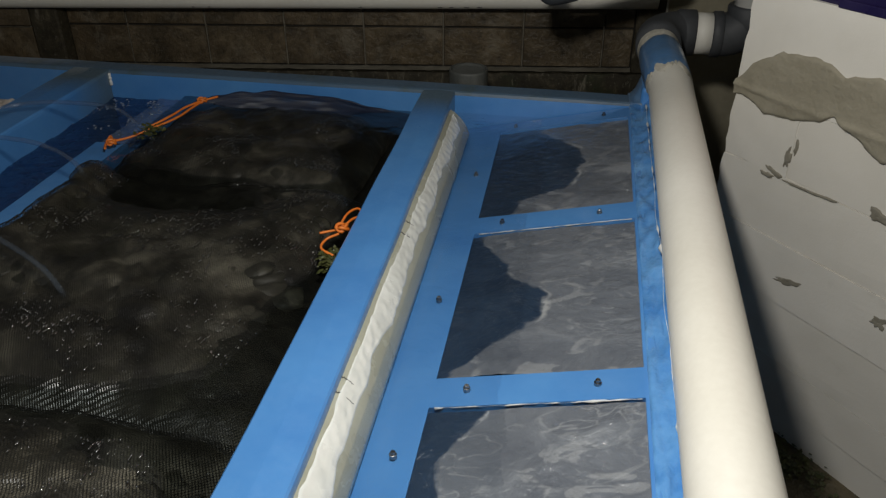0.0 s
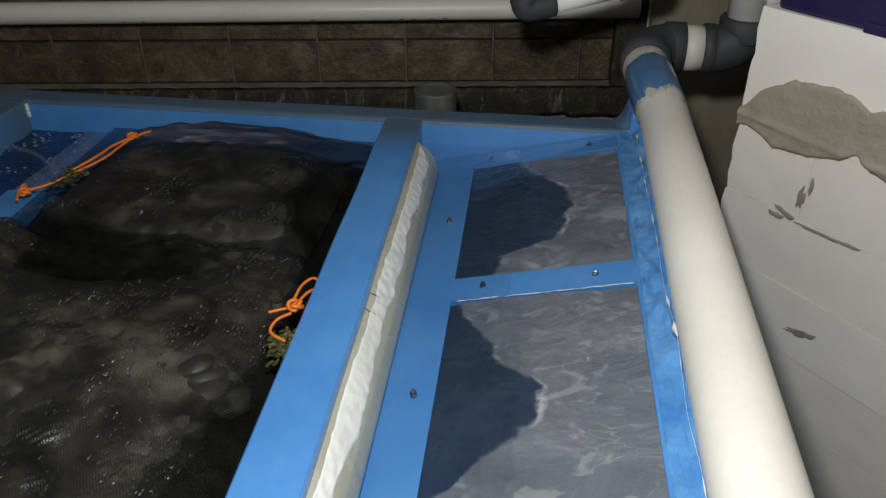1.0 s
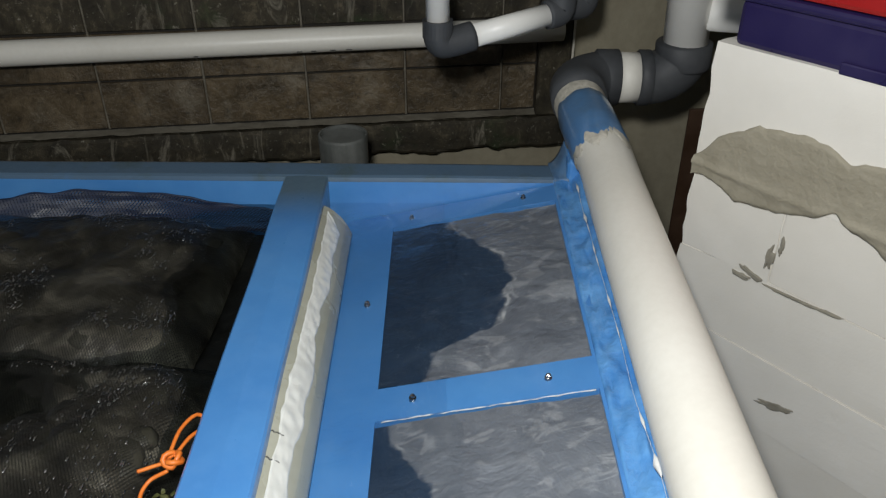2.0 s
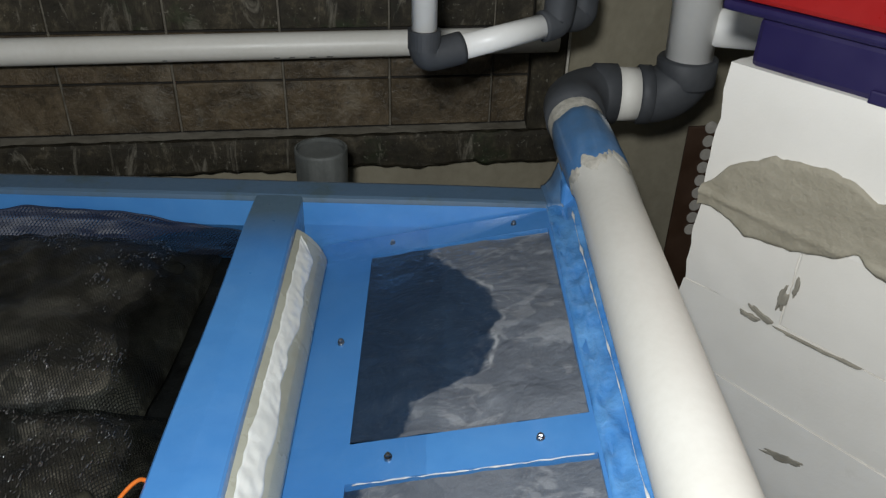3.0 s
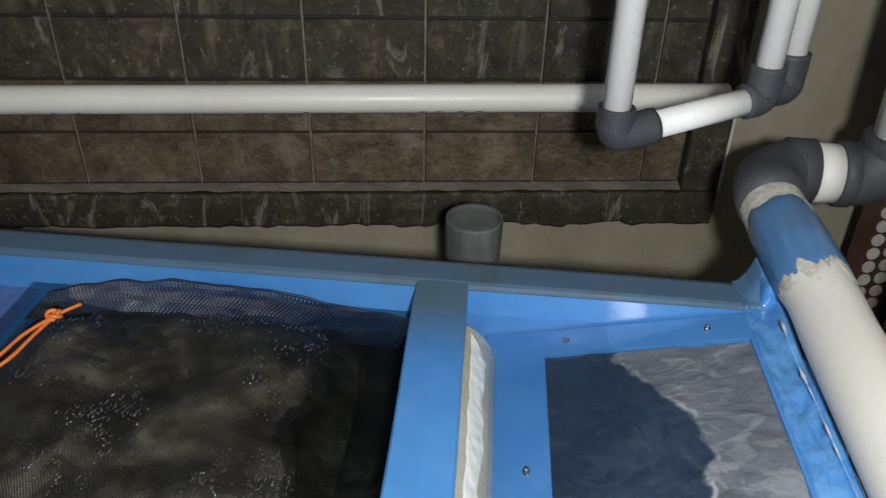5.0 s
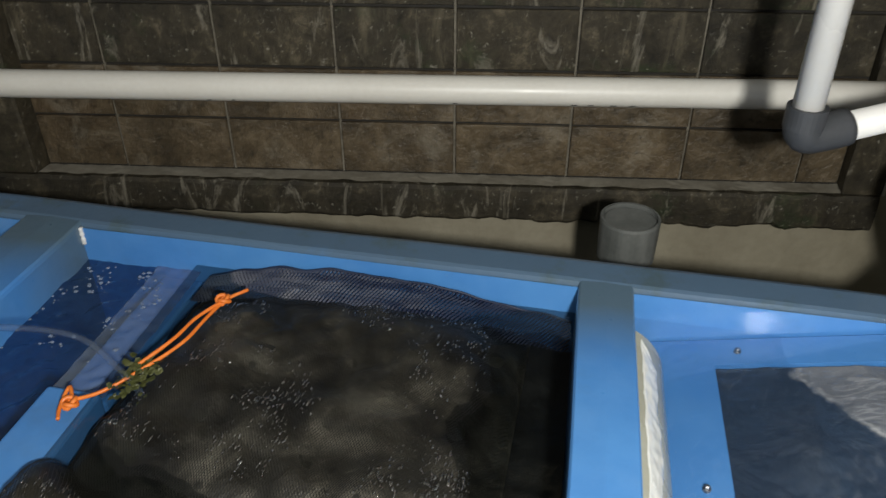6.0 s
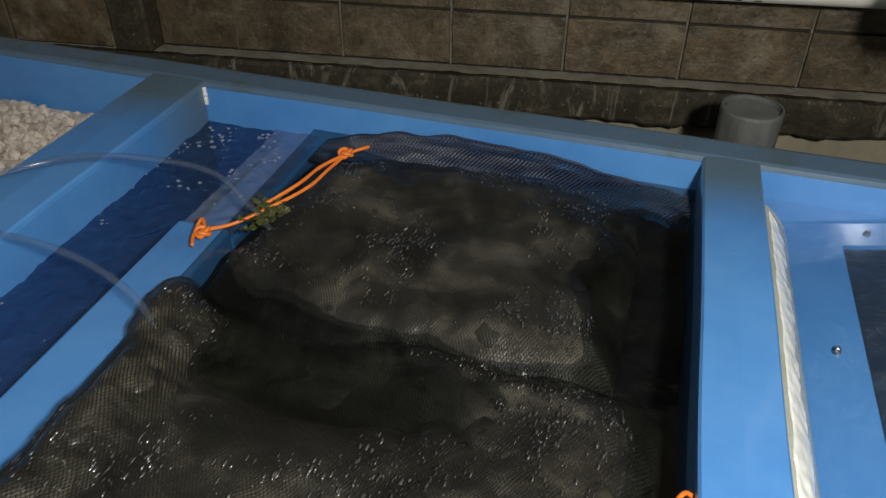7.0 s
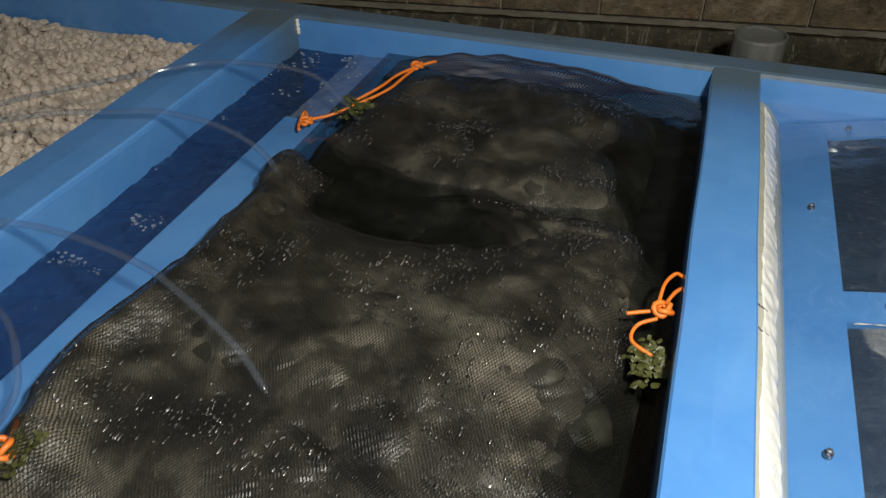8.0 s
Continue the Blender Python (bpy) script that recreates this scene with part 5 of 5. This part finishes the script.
# ---- tiles of the back wall, one by one ----
rngt = random.Random(8)
ROWS_Z = [(0.7045, 0.7985), (0.8035, 0.893), (0.8985, 0.998), (1.0035, 1.098), (1.1035, 1.198), (1.2035, 1.298), (1.3035, 1.398)]
cache = {}


def tile_mesh(w, h, mat):
    key = (round(w, 4), round(h, 4), mat.name)
    if key not in cache:
        bm = bmesh.new()
        solid(bm, [(0, -0.008), (w, -0.008), (w, 0), (0, 0)], 0, h, 0.0012, 1)
        me = bpy.data.meshes.new("tile")
        bm.to_mesh(me)
        bm.free()
        me.materials.append(mat)
        cache[key] = me
    return cache[key]


def put_tile(x0, x1, z0, z1, off, mat):
    w = (x1 - x0) / math.cos(WANG) - 0.0045
    ob = hang(new("tile", tile_mesh(w, z1 - z0, mat)), wall)
    p = wall_pt(x0 + 0.002, off + rngt.uniform(-0.0008, 0.0008), z0)
    ob.matrix_basis = Matrix.Translation(p) @ Matrix.Rotation(WANG, 4, "Z")


for r, (z0, z1) in enumerate(ROWS_Z):
    xs = [RX0 + 0.001] + [x for x in [-0.112 + 0.2 * math.cos(WANG) * k for k in range(-6, 4)] if RX0 + 0.02 < x < RX1 - 0.02] + [RX1 - 0.001]
    for a, c in zip(xs, xs[1:]):
        put_tile(a, c, z0, z1, -0.002, TILE if r < 2 else MOSSY)
for r, (z0, z1) in enumerate(ROWS_Z[:5]):
    for k in range(4):
        put_tile(RX0 - 0.071 - 0.2 * (k + 1), RX0 - 0.071 - 0.2 * k, z0, z1, 0.030, TILE)
for r, (z0, z1) in enumerate(ROWS_Z):
    for k in range(-6, 4):
        x = -0.112 + 0.2 * math.cos(WANG) * k
        if RX0 + 0.02 < x < RX1 - 0.02:
            zt = 0.004 * rngt.uniform(-1, 1)
            part("joint", wall_slab(bmesh.new(), x - 0.0020, x + 0.0016, z0 - 0.003, z1 + 0.002, -0.002, 0.0008 + 0.0006 * rngt.random()), JOINT, wall)
part("outer_bed", wall_slab(bmesh.new(), -1.93, RX0 - 0.071, 0.690, 1.20, -0.006, 0.0225), GROUT, wall)
